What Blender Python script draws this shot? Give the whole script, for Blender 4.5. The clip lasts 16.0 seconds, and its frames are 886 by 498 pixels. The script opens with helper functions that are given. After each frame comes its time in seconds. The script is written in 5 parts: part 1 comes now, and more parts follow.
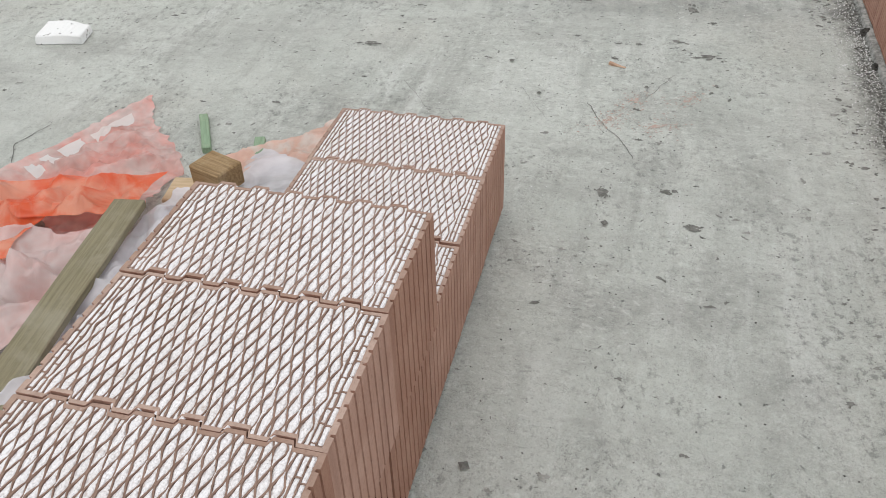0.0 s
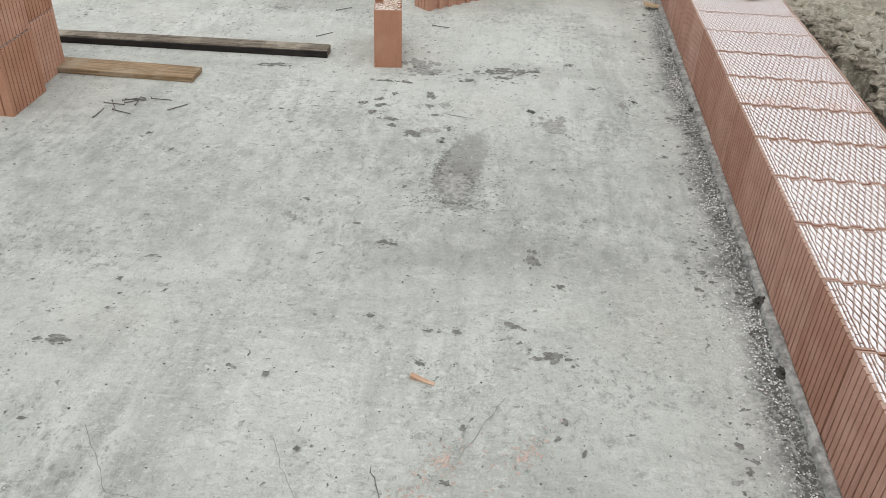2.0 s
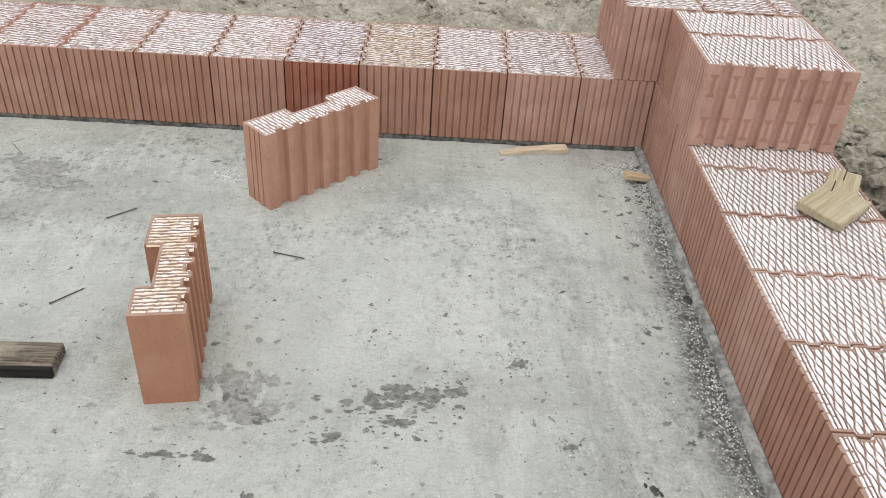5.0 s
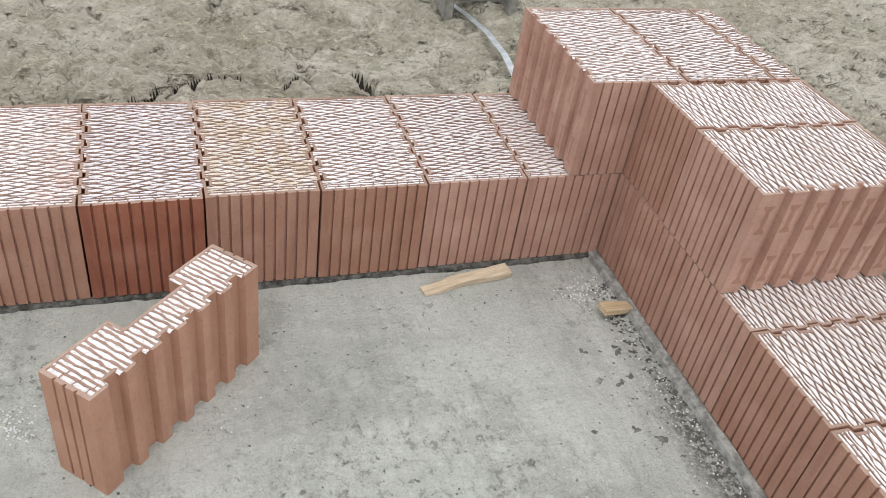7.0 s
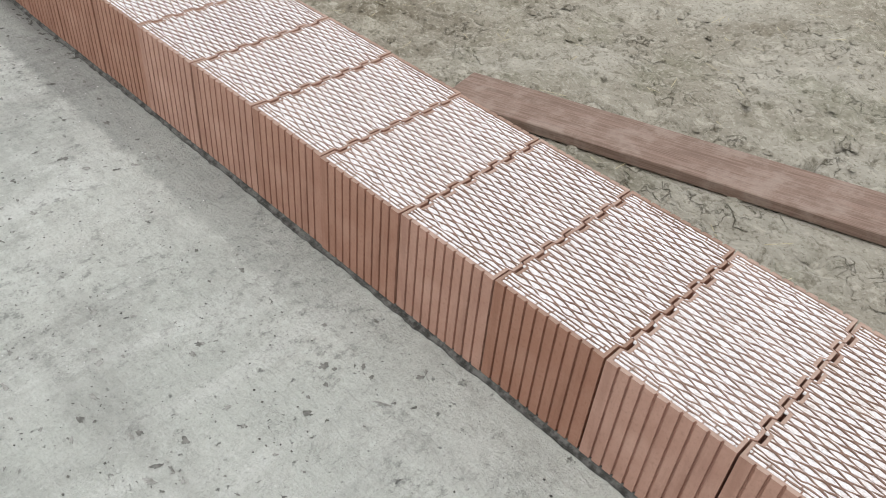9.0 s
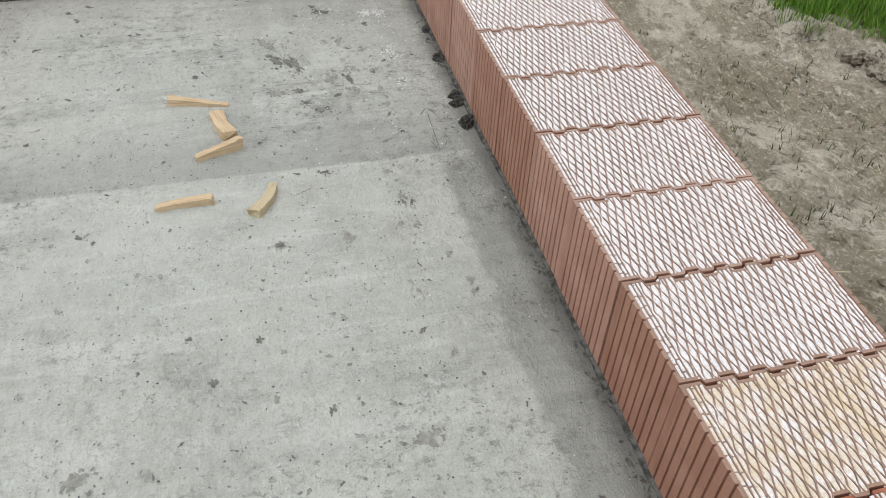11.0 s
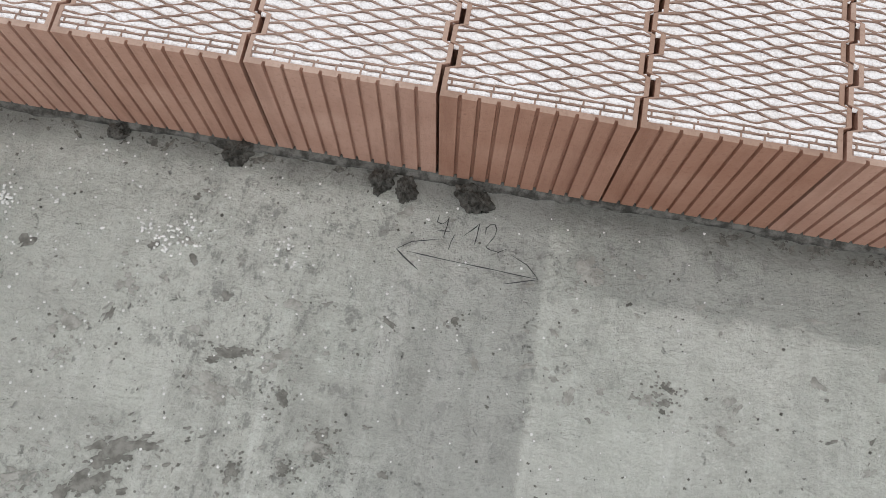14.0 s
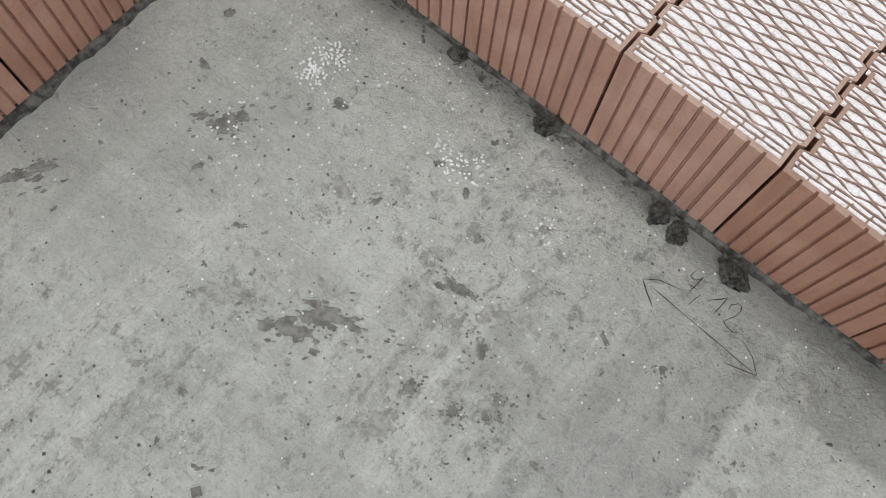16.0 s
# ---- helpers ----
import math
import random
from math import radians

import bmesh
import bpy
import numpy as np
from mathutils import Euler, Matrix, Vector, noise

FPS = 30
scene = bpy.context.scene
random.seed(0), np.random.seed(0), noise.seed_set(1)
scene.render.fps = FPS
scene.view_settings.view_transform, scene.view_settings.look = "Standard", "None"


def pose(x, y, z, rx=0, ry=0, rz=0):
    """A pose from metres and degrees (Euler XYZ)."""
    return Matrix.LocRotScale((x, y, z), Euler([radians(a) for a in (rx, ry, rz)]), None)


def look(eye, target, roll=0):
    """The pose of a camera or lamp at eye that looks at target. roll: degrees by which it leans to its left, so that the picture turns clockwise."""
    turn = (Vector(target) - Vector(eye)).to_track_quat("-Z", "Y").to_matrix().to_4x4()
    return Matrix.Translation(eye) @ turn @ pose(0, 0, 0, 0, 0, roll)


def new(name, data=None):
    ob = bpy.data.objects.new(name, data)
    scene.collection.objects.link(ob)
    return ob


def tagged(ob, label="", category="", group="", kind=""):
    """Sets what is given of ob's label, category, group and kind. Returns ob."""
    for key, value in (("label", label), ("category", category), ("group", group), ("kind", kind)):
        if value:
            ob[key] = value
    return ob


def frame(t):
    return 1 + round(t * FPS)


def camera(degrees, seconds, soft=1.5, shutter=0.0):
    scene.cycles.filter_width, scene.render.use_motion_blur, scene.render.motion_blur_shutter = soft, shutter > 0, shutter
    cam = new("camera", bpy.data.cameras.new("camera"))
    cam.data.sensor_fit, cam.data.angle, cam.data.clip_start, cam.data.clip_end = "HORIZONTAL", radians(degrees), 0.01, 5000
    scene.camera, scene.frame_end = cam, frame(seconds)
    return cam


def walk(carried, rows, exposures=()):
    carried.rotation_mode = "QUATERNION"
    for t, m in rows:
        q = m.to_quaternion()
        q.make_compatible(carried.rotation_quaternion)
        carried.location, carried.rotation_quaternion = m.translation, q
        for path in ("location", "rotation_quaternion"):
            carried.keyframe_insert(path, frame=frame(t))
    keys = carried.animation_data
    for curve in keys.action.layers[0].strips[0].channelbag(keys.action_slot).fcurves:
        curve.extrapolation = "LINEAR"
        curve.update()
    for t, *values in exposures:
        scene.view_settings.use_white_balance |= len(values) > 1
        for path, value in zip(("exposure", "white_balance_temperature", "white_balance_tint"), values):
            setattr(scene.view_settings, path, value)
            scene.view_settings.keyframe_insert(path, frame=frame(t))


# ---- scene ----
cam = camera(56.3, 16.0, soft=0.8)
PATH = [
    (0, (-0.799, -5.969, 1.316), (-1.209, -4.461, 0.069), -1.9),
    (0.5, (-0.843, -5.682, 1.319), (-1.316, -4.167, 0.102), 0.5),
    (1, (-0.856, -5.399, 1.348), (-1.243, -3.837, 0.16), 1.2),
    (1.5, (-0.771, -5.046, 1.35), (-1.049, -3.42, 0.219), 2.0),
    (2, (-0.722, -4.697, 1.329), (-0.869, -3.036, 0.225), 2.3),
    (2.5, (-0.724, -4.339, 1.368), (-0.774, -2.662, 0.278), 2.7),
    (3, (-0.638, -3.956, 1.357), (-0.685, -2.26, 0.299), 2.1),
    (3.5, (-0.617, -3.66, 1.358), (-0.662, -1.954, 0.315), 2.5),
    (4, (-0.671, -3.336, 1.367), (-0.674, -1.645, 0.299), 3.2),
    (4.5, (-0.713, -2.989, 1.347), (-0.678, -1.331, 0.23), 3.4),
    (5, (-0.754, -2.625, 1.347), (-0.707, -0.98, 0.21), 3.9),
    (7.3, (-1.206, -1.426, 1.307), (-0.569, 0.006, 0.065), 9.9),
    (7.5, (-1.309, -1.394, 1.319), (-0.825, 0.067, 0.042), 10.6),
    (7.8, (-1.435, -1.341, 1.289), (-1.289, 0.17, -0.013), 9.5),
    (8, (-1.547, -1.279, 1.273), (-1.624, 0.233, -0.034), 9.2),
    (8.2, (-1.665, -1.178, 1.264), (-1.984, 0.303, -0.042), 8.3),
    (10.3, (-3.572, -0.757, 1.343), (-4.957, -0.168, 0.026), 3.9),
    (10.5, (-3.73, -0.735, 1.363), (-5.135, -0.198, 0.045), 3.6),
    (10.8, (-4.087, -0.651, 1.323), (-5.504, -0.206, -0.016), 3.0),
    (11, (-4.263, -0.651, 1.359), (-5.675, -0.23, 0.006), 3.4),
    (11.5, (-4.754, -0.655, 1.322), (-6.067, -0.203, -0.118), 3.5),
    (12, (-5.198, -0.632, 1.305), (-6.289, -0.113, -0.29), 0.2),
    (12.5, (-5.602, -0.583, 1.239), (-6.379, 0.039, -0.496), -0.1),
    (13, (-5.898, -0.617, 1.215), (-6.368, 0.165, -0.565), 1.0),
    (13.5, (-6.071, -0.584, 1.211), (-6.267, 0.218, -0.611), 3.3),
    (14, (-6.167, -0.49, 1.177), (-6.257, 0.119, -0.726), 1.8),
    (14.5, (-6.217, -0.463, 1.167), (-6.21, 0.032, -0.771), 5.4),
    (15, (-6.215, -0.465, 1.159), (-6.151, 0.007, -0.784), 10.7),
    (15.5, (-6.221, -0.489, 1.162), (-6.258, -0.006, -0.779), 11.2),
    (16, (-6.332, -0.615, 1.201), (-6.68, -0.098, -0.7), 6.7),
]
walk(cam, [(t, look(eye, target, roll)) for t, eye, target, roll in PATH],
     [(0, 0.07), (1, 0.13), (2, 0.27), (3, 0.31), (5, 0.37), (8.2, 0.32), (10.3, 0.20), (12, 0.15), (14, 0.06), (16, 0.10)])

# ---- daylight: bright overcast ----
world = bpy.data.worlds.new("overcast_sky")
scene.world = world
world.use_nodes = True
wn = world.node_tree
wn.nodes.clear()
sky = wn.nodes.new("ShaderNodeTexSky")
sky.sky_type, sky.sun_disc = "NISHITA", False
sky.sun_elevation, sky.sun_rotation = radians(73), radians(193)
sky.dust_density = 4.0
cloud = wn.nodes.new("ShaderNodeMixRGB")
cloud.inputs[0].default_value = 0.85
cloud.inputs[2].default_value = (9.12, 9.1, 9.02, 1)
bg = wn.nodes.new("ShaderNodeBackground")
bg.inputs[1].default_value = 0.113
wo = wn.nodes.new("ShaderNodeOutputWorld")
wn.links.new(sky.outputs[0], cloud.inputs[1])
wn.links.new(cloud.outputs[0], bg.inputs[0])
wn.links.new(bg.outputs[0], wo.inputs[0])
sun = new("sun", bpy.data.lights.new("sun", "SUN"))
sun.data.energy, sun.data.angle, sun.data.color = 0.6, radians(35), (1.0, 0.97, 0.93)
sun.matrix_world = look((-0.5, -2.2, 7.5), (0, 0, 0))


# ---- materials ----
class Mat:
    """A small builder for procedural node materials in metres."""

    def __init__(self, name, rough=0.8, metal=0.0, spec=0.3):
        self.m = bpy.data.materials.new(name)
        self.m.use_nodes = True
        self.t = self.m.node_tree
        self.b = self.t.nodes["Principled BSDF"]
        self.b.inputs["Roughness"].default_value = rough
        self.b.inputs["Metallic"].default_value = metal
        self.b.inputs["Specular IOR Level"].default_value = spec
        self.co = self.node("ShaderNodeTexCoord").outputs["Object"]

    def node(self, kind):
        return self.t.nodes.new(kind)

    def put(self, socket, v):
        if hasattr(v, "is_linked"):
            self.t.links.new(v, socket)
        else:
            socket.default_value = v

    def math(self, op, a, b=0.0, clamp=False):
        n = self.node("ShaderNodeMath")
        n.operation, n.use_clamp = op, clamp
        self.put(n.inputs[0], a)
        self.put(n.inputs[1], b)
        return n.outputs[0]

    def noise(self, scale, detail=4.0, rough=0.55, stretch=None, shift=(0, 0, 0), warp=0.0):
        mp = self.node("ShaderNodeMapping")
        self.t.links.new(self.co, mp.inputs[0])
        mp.inputs["Location"].default_value = shift
        mp.inputs["Scale"].default_value = stretch or (1, 1, 1)
        n = self.node("ShaderNodeTexNoise")
        n.inputs["Scale"].default_value, n.inputs["Detail"].default_value = scale, detail
        n.inputs["Roughness"].default_value, n.inputs["Distortion"].default_value = rough, warp
        self.t.links.new(mp.outputs[0], n.inputs["Vector"])
        return n.outputs[0]

    def voronoi(self, scale, feature="F1", shift=(0, 0, 0)):
        mp = self.node("ShaderNodeMapping")
        self.t.links.new(self.co, mp.inputs[0])
        mp.inputs["Location"].default_value = shift
        n = self.node("ShaderNodeTexVoronoi")
        n.feature = feature
        n.inputs["Scale"].default_value = scale
        self.t.links.new(mp.outputs[0], n.inputs["Vector"])
        return n.outputs[0]

    def ramp(self, v, a, b):
        n = self.node("ShaderNodeMapRange")
        n.interpolation_type = "SMOOTHSTEP"
        self.put(n.inputs[0], v)
        n.inputs[1].default_value, n.inputs[2].default_value = a, b
        return n.outputs[0]

    def mix(self, f, a, b, how="MIX"):
        n = self.node("ShaderNodeMixRGB")
        n.blend_type = how
        self.put(n.inputs[0], f)
        for s, v in ((n.inputs[1], a), (n.inputs[2], b)):
            self.put(s, (*v, 1) if isinstance(v, tuple) else v)
        return n.outputs[0]

    def axis(self, k):
        n = self.node("ShaderNodeSeparateXYZ")
        self.t.links.new(self.co, n.inputs[0])
        return n.outputs[k]

    def chance(self):
        return self.node("ShaderNodeObjectInfo").outputs["Random"]

    def colour(self, v):
        self.put(self.b.inputs["Base Color"], (*v, 1) if isinstance(v, tuple) else v)
        return self

    def bump(self, v, dist, strength=1.0):
        n = self.node("ShaderNodeBump")
        n.inputs["Strength"].default_value, n.inputs["Distance"].default_value = strength, dist
        self.put(n.inputs["Height"], v)
        self.t.links.new(n.outputs[0], self.b.inputs["Normal"])
        return self


def concrete_material():
    k = Mat("concrete_slab", 0.75, spec=0.35)
    c = k.mix(k.ramp(k.noise(0.9, 5, 0.6), 0.32, 0.68), (0.465, 0.492, 0.457), (0.585, 0.612, 0.57))
    c = k.mix(k.ramp(k.noise(4.5, 6, 0.68, (1, 0.55, 1)), 0.40, 0.72), c, (0.585, 0.605, 0.568))
    c = k.mix(k.math("MULTIPLY", k.ramp(k.noise(2.2, 6, 0.7, shift=(3, 7, 0)), 0.50, 0.70), 0.55), c, (0.30, 0.305, 0.285))
    c = k.mix(k.math("MULTIPLY", k.ramp(k.noise(1.3, 3, 0.5, shift=(9, 1, 0)), 0.55, 0.75), 0.2), c, (0.47, 0.42, 0.36))
    # trowel streaks and fine grit
    c = k.mix(k.math("MULTIPLY", k.ramp(k.noise(9, 5, 0.7, (1, 0.22, 1), (2, 2, 0)), 0.52, 0.70), 0.30), c, (0.26, 0.27, 0.26))
    broad = k.math("MULTIPLY", k.ramp(k.noise(3.4, 6, 0.72, (1.5, 0.20, 1), (11, 5, 0), 0.3), 0.50, 0.66), k.ramp(k.noise(0.9, 3, 0.5, shift=(5, 12, 0)), 0.42, 0.6))
    c = k.mix(k.math("MULTIPLY", broad, 0.6), c, (0.28, 0.285, 0.265))
    wipe = k.math("MULTIPLY", k.ramp(k.noise(5.5, 6, 0.7, (1.6, 0.16, 1), (1, 15, 0), 0.3), 0.50, 0.62), k.ramp(k.noise(1.1, 3, 0.5, shift=(15, 2, 0)), 0.42, 0.6))
    c = k.mix(k.math("MULTIPLY", wipe, 0.6), c, (0.66, 0.68, 0.65))
    c = k.mix(k.math("MULTIPLY", k.ramp(k.noise(130, 4, 0.75), 0.52, 0.72), 0.42), c, (0.23, 0.235, 0.22))
    c = k.mix(k.math("MULTIPLY", k.ramp(k.noise(240, 3, 0.7, (1, 0.7, 1), (3, 1, 0)), 0.52, 0.68), 0.25), c, (0.20, 0.205, 0.19))
    c = k.mix(k.math("MULTIPLY", k.ramp(k.noise(210, 3, 0.7, shift=(8, 1, 0)), 0.56, 0.70), 0.45), c, (0.74, 0.76, 0.73))
    c = k.mix(k.math("MULTIPLY", k.ramp(k.noise(70, 3, 0.6, shift=(5, 5, 0)), 0.60, 0.72), 0.5), c, (0.62, 0.64, 0.62))
    # weathered crust: ragged light and dark flecks
    crust = k.noise(34, 8, 0.78, (1, 0.7, 1), (6, 3, 0))
    mask = k.ramp(k.noise(1.5, 6, 0.68, shift=(4, 9, 0)), 0.42, 0.60)
    c = k.mix(k.math("MULTIPLY", k.math("MULTIPLY", k.ramp(crust, 0.525, 0.60), mask), 0.7), c, (0.20, 0.205, 0.195))
    c = k.mix(k.math("MULTIPLY", k.ramp(crust, 0.47, 0.38), k.math("ADD", 0.2, k.math("MULTIPLY", mask, 0.4))), c, (0.64, 0.68, 0.64))
    fleck = k.noise(95, 6, 0.75, (1, 0.6, 1), (1, 4, 0))
    c = k.mix(k.math("MULTIPLY", k.ramp(fleck, 0.575, 0.64), k.math("ADD", 0.25, k.math("MULTIPLY", mask, 0.4))), c, (0.19, 0.195, 0.185))
    c = k.mix(k.math("MULTIPLY", k.ramp(k.noise(1.9, 6, 0.72, (0.45, 1.2, 1), (7, 4, 0)), 0.50, 0.66), 0.5), c, (0.33, 0.335, 0.315))
    # broomed surface: short dashes across the pour, and their pale crests
    broom = k.noise(58, 6, 0.72, (0.62, 1.15, 1), (8, 3, 0), 0.5)
    rubbed = k.math("MULTIPLY", k.ramp(k.noise(1.2, 5, 0.6, shift=(2, 13, 0)), 0.36, 0.62), k.math("MULTIPLY", k.ramp(k.axis(0), -2.5, -1.7), k.ramp(k.axis(1), -0.9, -1.9)))
    c = k.mix(k.math("MULTIPLY", k.ramp(broom, 0.575, 0.615), k.math("ADD", 0.14, k.math("MULTIPLY", rubbed, 0.34))), c, (0.215, 0.22, 0.21))
    c = k.mix(k.math("MULTIPLY", k.ramp(broom, 0.44, 0.39), k.math("ADD", 0.14, k.math("MULTIPLY", rubbed, 0.4))), c, (0.70, 0.72, 0.69))
    # squiggles of laitance and hair scratches
    for scale, shift, tone, amount in ((30, (4, 2, 0), (0.20, 0.205, 0.19), 0.55), (52, (9, 6, 0), (0.22, 0.225, 0.21), 0.45), (24, (2, 11, 0), (0.72, 0.74, 0.71), 0.5)):
        vein = k.math("ABSOLUTE", k.math("SUBTRACT", k.noise(scale, 7, 0.72, (1, 0.8, 1), shift, 0.6), 0.5))
        spot = k.ramp(k.noise(scale * 0.22, 4, 0.6, shift=shift), 0.47, 0.60)
        c = k.mix(k.math("MULTIPLY", k.math("MULTIPLY", k.ramp(vein, 0.012, 0.003), spot), amount), c, tone)
    # pits
    patchy = k.ramp(k.noise(1.7, 4, 0.6, shift=(1, 8, 0)), 0.38, 0.62)
    pits = k.math("MULTIPLY", k.ramp(k.noise(46, 5, 0.66, (1, 0.8, 1), (2, 6, 0)), 0.635, 0.69), patchy)
    c = k.mix(k.math("MULTIPLY", pits, 0.72), c, (0.15, 0.155, 0.15))
    rub = k.math("ADD", k.axis(1), k.math("MULTIPLY", k.math("SUBTRACT", k.noise(1.6, 5, 0.65, shift=(3, 3, 0)), 0.5), 1.6))
    rub = k.math("MULTIPLY", k.ramp(rub, -3.05, -2.6), k.ramp(rub, -1.7, -2.2))
    rub = k.math("MULTIPLY", rub, k.math("ADD", 0.25, k.ramp(k.noise(16, 7, 0.75, (1, 0.5, 1), (5, 2, 0)), 0.40, 0.66)))
    c = k.mix(k.math("MULTIPLY", rub, 0.42), c, (0.22, 0.23, 0.225))
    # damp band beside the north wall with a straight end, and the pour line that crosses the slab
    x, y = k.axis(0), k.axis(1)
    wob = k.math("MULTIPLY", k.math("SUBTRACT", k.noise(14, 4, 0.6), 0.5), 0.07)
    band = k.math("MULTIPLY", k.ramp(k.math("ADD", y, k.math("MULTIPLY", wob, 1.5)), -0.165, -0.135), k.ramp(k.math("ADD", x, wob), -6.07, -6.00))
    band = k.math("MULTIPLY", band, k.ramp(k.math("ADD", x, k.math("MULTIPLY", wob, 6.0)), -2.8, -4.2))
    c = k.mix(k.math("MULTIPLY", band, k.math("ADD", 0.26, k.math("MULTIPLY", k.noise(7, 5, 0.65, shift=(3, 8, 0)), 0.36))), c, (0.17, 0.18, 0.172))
    # strip at the north wall foot: damp dirt and shadow painted into the colour
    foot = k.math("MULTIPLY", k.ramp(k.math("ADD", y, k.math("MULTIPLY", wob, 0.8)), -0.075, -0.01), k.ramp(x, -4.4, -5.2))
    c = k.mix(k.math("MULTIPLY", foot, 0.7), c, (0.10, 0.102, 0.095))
    pour = k.ramp(k.math("ADD", x, k.math("MULTIPLY", wob, 0.25)), -6.062, -6.072)
    pour = k.math("MULTIPLY", pour, k.math("ADD", 0.15, k.ramp(k.math("ADD", x, k.math("MULTIPLY", wob, 3.0)), -6.42, -6.12)))
    c = k.mix(k.math("MULTIPLY", pour, 0.40), c, (0.27, 0.278, 0.27))
    pale = k.math("MULTIPLY", k.ramp(k.math("ADD", x, k.math("MULTIPLY", wob, 0.25)), -6.066, -6.058), k.ramp(k.math("ADD", x, k.math("MULTIPLY", wob, 4.0)), -5.5, -5.95))
    pale = k.math("MULTIPLY", pale, k.ramp(k.math("ADD", y, wob), -0.12, -0.19))
    c = k.mix(k.math("MULTIPLY", k.math("MULTIPLY", pale, k.ramp(k.noise(6, 6, 0.7, shift=(3, 5, 0)), 0.36, 0.60)), 0.34), c, (0.66, 0.685, 0.65))
    # oval damp patch, dragged along with a trowel
    ex = k.math("DIVIDE", k.math("ADD", k.math("ADD", x, k.math("MULTIPLY", k.math("ADD", y, 2.17), -0.12)), 0.895), 0.080)
    ey = k.math("DIVIDE", k.math("ADD", y, 2.15), 0.26)
    oval = k.math("ADD", k.math("ADD", k.math("MULTIPLY", ex, ex), k.math("MULTIPLY", ey, ey)), k.math("MULTIPLY", k.math("SUBTRACT", k.noise(40, 7, 0.8, (1, 0.4, 1), (4, 4, 0)), 0.5), 2.6))
    smear = k.math("MULTIPLY", k.ramp(oval, 1.15, 0.55), k.math("ADD", 0.58, k.math("MULTIPLY", k.ramp(y, -2.12, -2.24), 0.30)))
    c = k.mix(smear, c, (0.205, 0.20, 0.182))
    # slurry run along the foot of the east wall
    wob2 = k.math("MULTIPLY", k.math("SUBTRACT", k.noise(5, 5, 0.65), 0.5), 0.30)
    run = k.math("MULTIPLY", k.ramp(k.math("ADD", x, k.math("MULTIPLY", wob2, 0.6)), -0.135, -0.055), k.ramp(y, -0.25, -0.6))
    run = k.math("MULTIPLY", run, k.math("ADD", 0.30, k.ramp(k.noise(75, 5, 0.7, shift=(4, 7, 0)), 0.42, 0.56)))
    c = k.mix(k.math("MULTIPLY", run, 0.78), c, (0.12, 0.12, 0.112))
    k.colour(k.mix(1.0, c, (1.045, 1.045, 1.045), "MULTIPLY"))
    k.put(k.b.inputs["Roughness"], k.math("ADD", 0.55, k.math("MULTIPLY", k.noise(6, 4, 0.6), 0.35)))
    h = k.math("ADD", k.math("ADD", k.math("MULTIPLY", k.noise(22, 6, 0.7), 0.8), k.math("MULTIPLY", crust, -0.6)), k.math("ADD", k.math("ADD", k.math("MULTIPLY", pits, -0.7), k.math("MULTIPLY", broom, -0.5)), k.math("MULTIPLY", k.noise(110, 5, 0.75), 0.35)))
    return k.bump(h, 0.014, 1.0).m


def clay_material(name, base, dark, light, damp=0.0, stain=None, span=(0, 1)):
    k = Mat(name, 0.72, spec=0.3)
    c = k.mix(k.ramp(k.noise(9, 4, 0.6), 0.3, 0.7), base, light)
    c = k.mix(k.math("MULTIPLY", k.ramp(k.noise(24, 5, 0.7, (1, 1, 0.12)), 0.45, 0.75), 0.55), c, dark)
    c = k.mix(k.math("MULTIPLY", k.ramp(k.noise(120, 5, 0.75), 0.50, 0.68), 0.45), c, dark)
    c = k.mix(k.math("MULTIPLY", k.ramp(k.noise(3.5, 3, 0.6, shift=(4, 1, 2)), 0.52, 0.72), 0.35), c, (0.58, 0.40, 0.32))
    v = k.node("ShaderNodeHueSaturation")
    k.put(v.inputs["Value"], k.math("ADD", 0.84, k.math("MULTIPLY", k.chance(), 0.28)))
    k.put(v.inputs["Saturation"], k.math("ADD", 1.10, k.math("MULTIPLY", k.chance(), -0.2)))
    k.put(v.inputs["Color"], c)
    c = v.outputs[0]
    if stain:
        c = k.mix(k.math("MULTIPLY", k.ramp(k.noise(11, 4, 0.7, shift=(2, 2, 0)), 0.36, 0.55), k.ramp(k.axis(0), *span)), c, stain)
    k.colour(c)
    if damp:
        k.b.inputs["Roughness"].default_value = damp
    h = k.math("ADD", k.noise(110, 5, 0.7), k.math("MULTIPLY", k.noise(45, 5, 0.7, (1, 1, 0.1), (3, 1, 0)), 0.8))
    return k.bump(h, 0.0022, 0.9).m


def infill_material(name, tint, stain=None, amount=0.0, span=(0, 1)):
    k = Mat(name, 0.95, spec=0.1)
    grains = k.voronoi(240)
    c = k.mix(k.ramp(k.noise(30, 4, 0.65), 0.35, 0.7), (0.87, 0.86, 0.885), tint)
    c = k.mix(k.math("MULTIPLY", k.ramp(grains, 0.50, 0.92), 0.42), c, (0.46, 0.40, 0.38))
    c = k.mix(k.math("MULTIPLY", k.ramp(k.noise(55, 3, 0.6, shift=(7, 0, 0)), 0.62, 0.72), 0.5), c, (0.48, 0.38, 0.33))
    if stain:
        c = k.mix(k.math("MULTIPLY", k.math("MULTIPLY", k.ramp(k.noise(24, 6, 0.75, shift=(2, 2, 0)), 0.42, 0.60), k.ramp(k.axis(0), *span)), amount), c, stain)
    k.colour(c)
    return k.bump(k.math("ADD", k.math("MULTIPLY", grains, -0.6), k.noise(90, 4, 0.7)), 0.004, 0.9).m


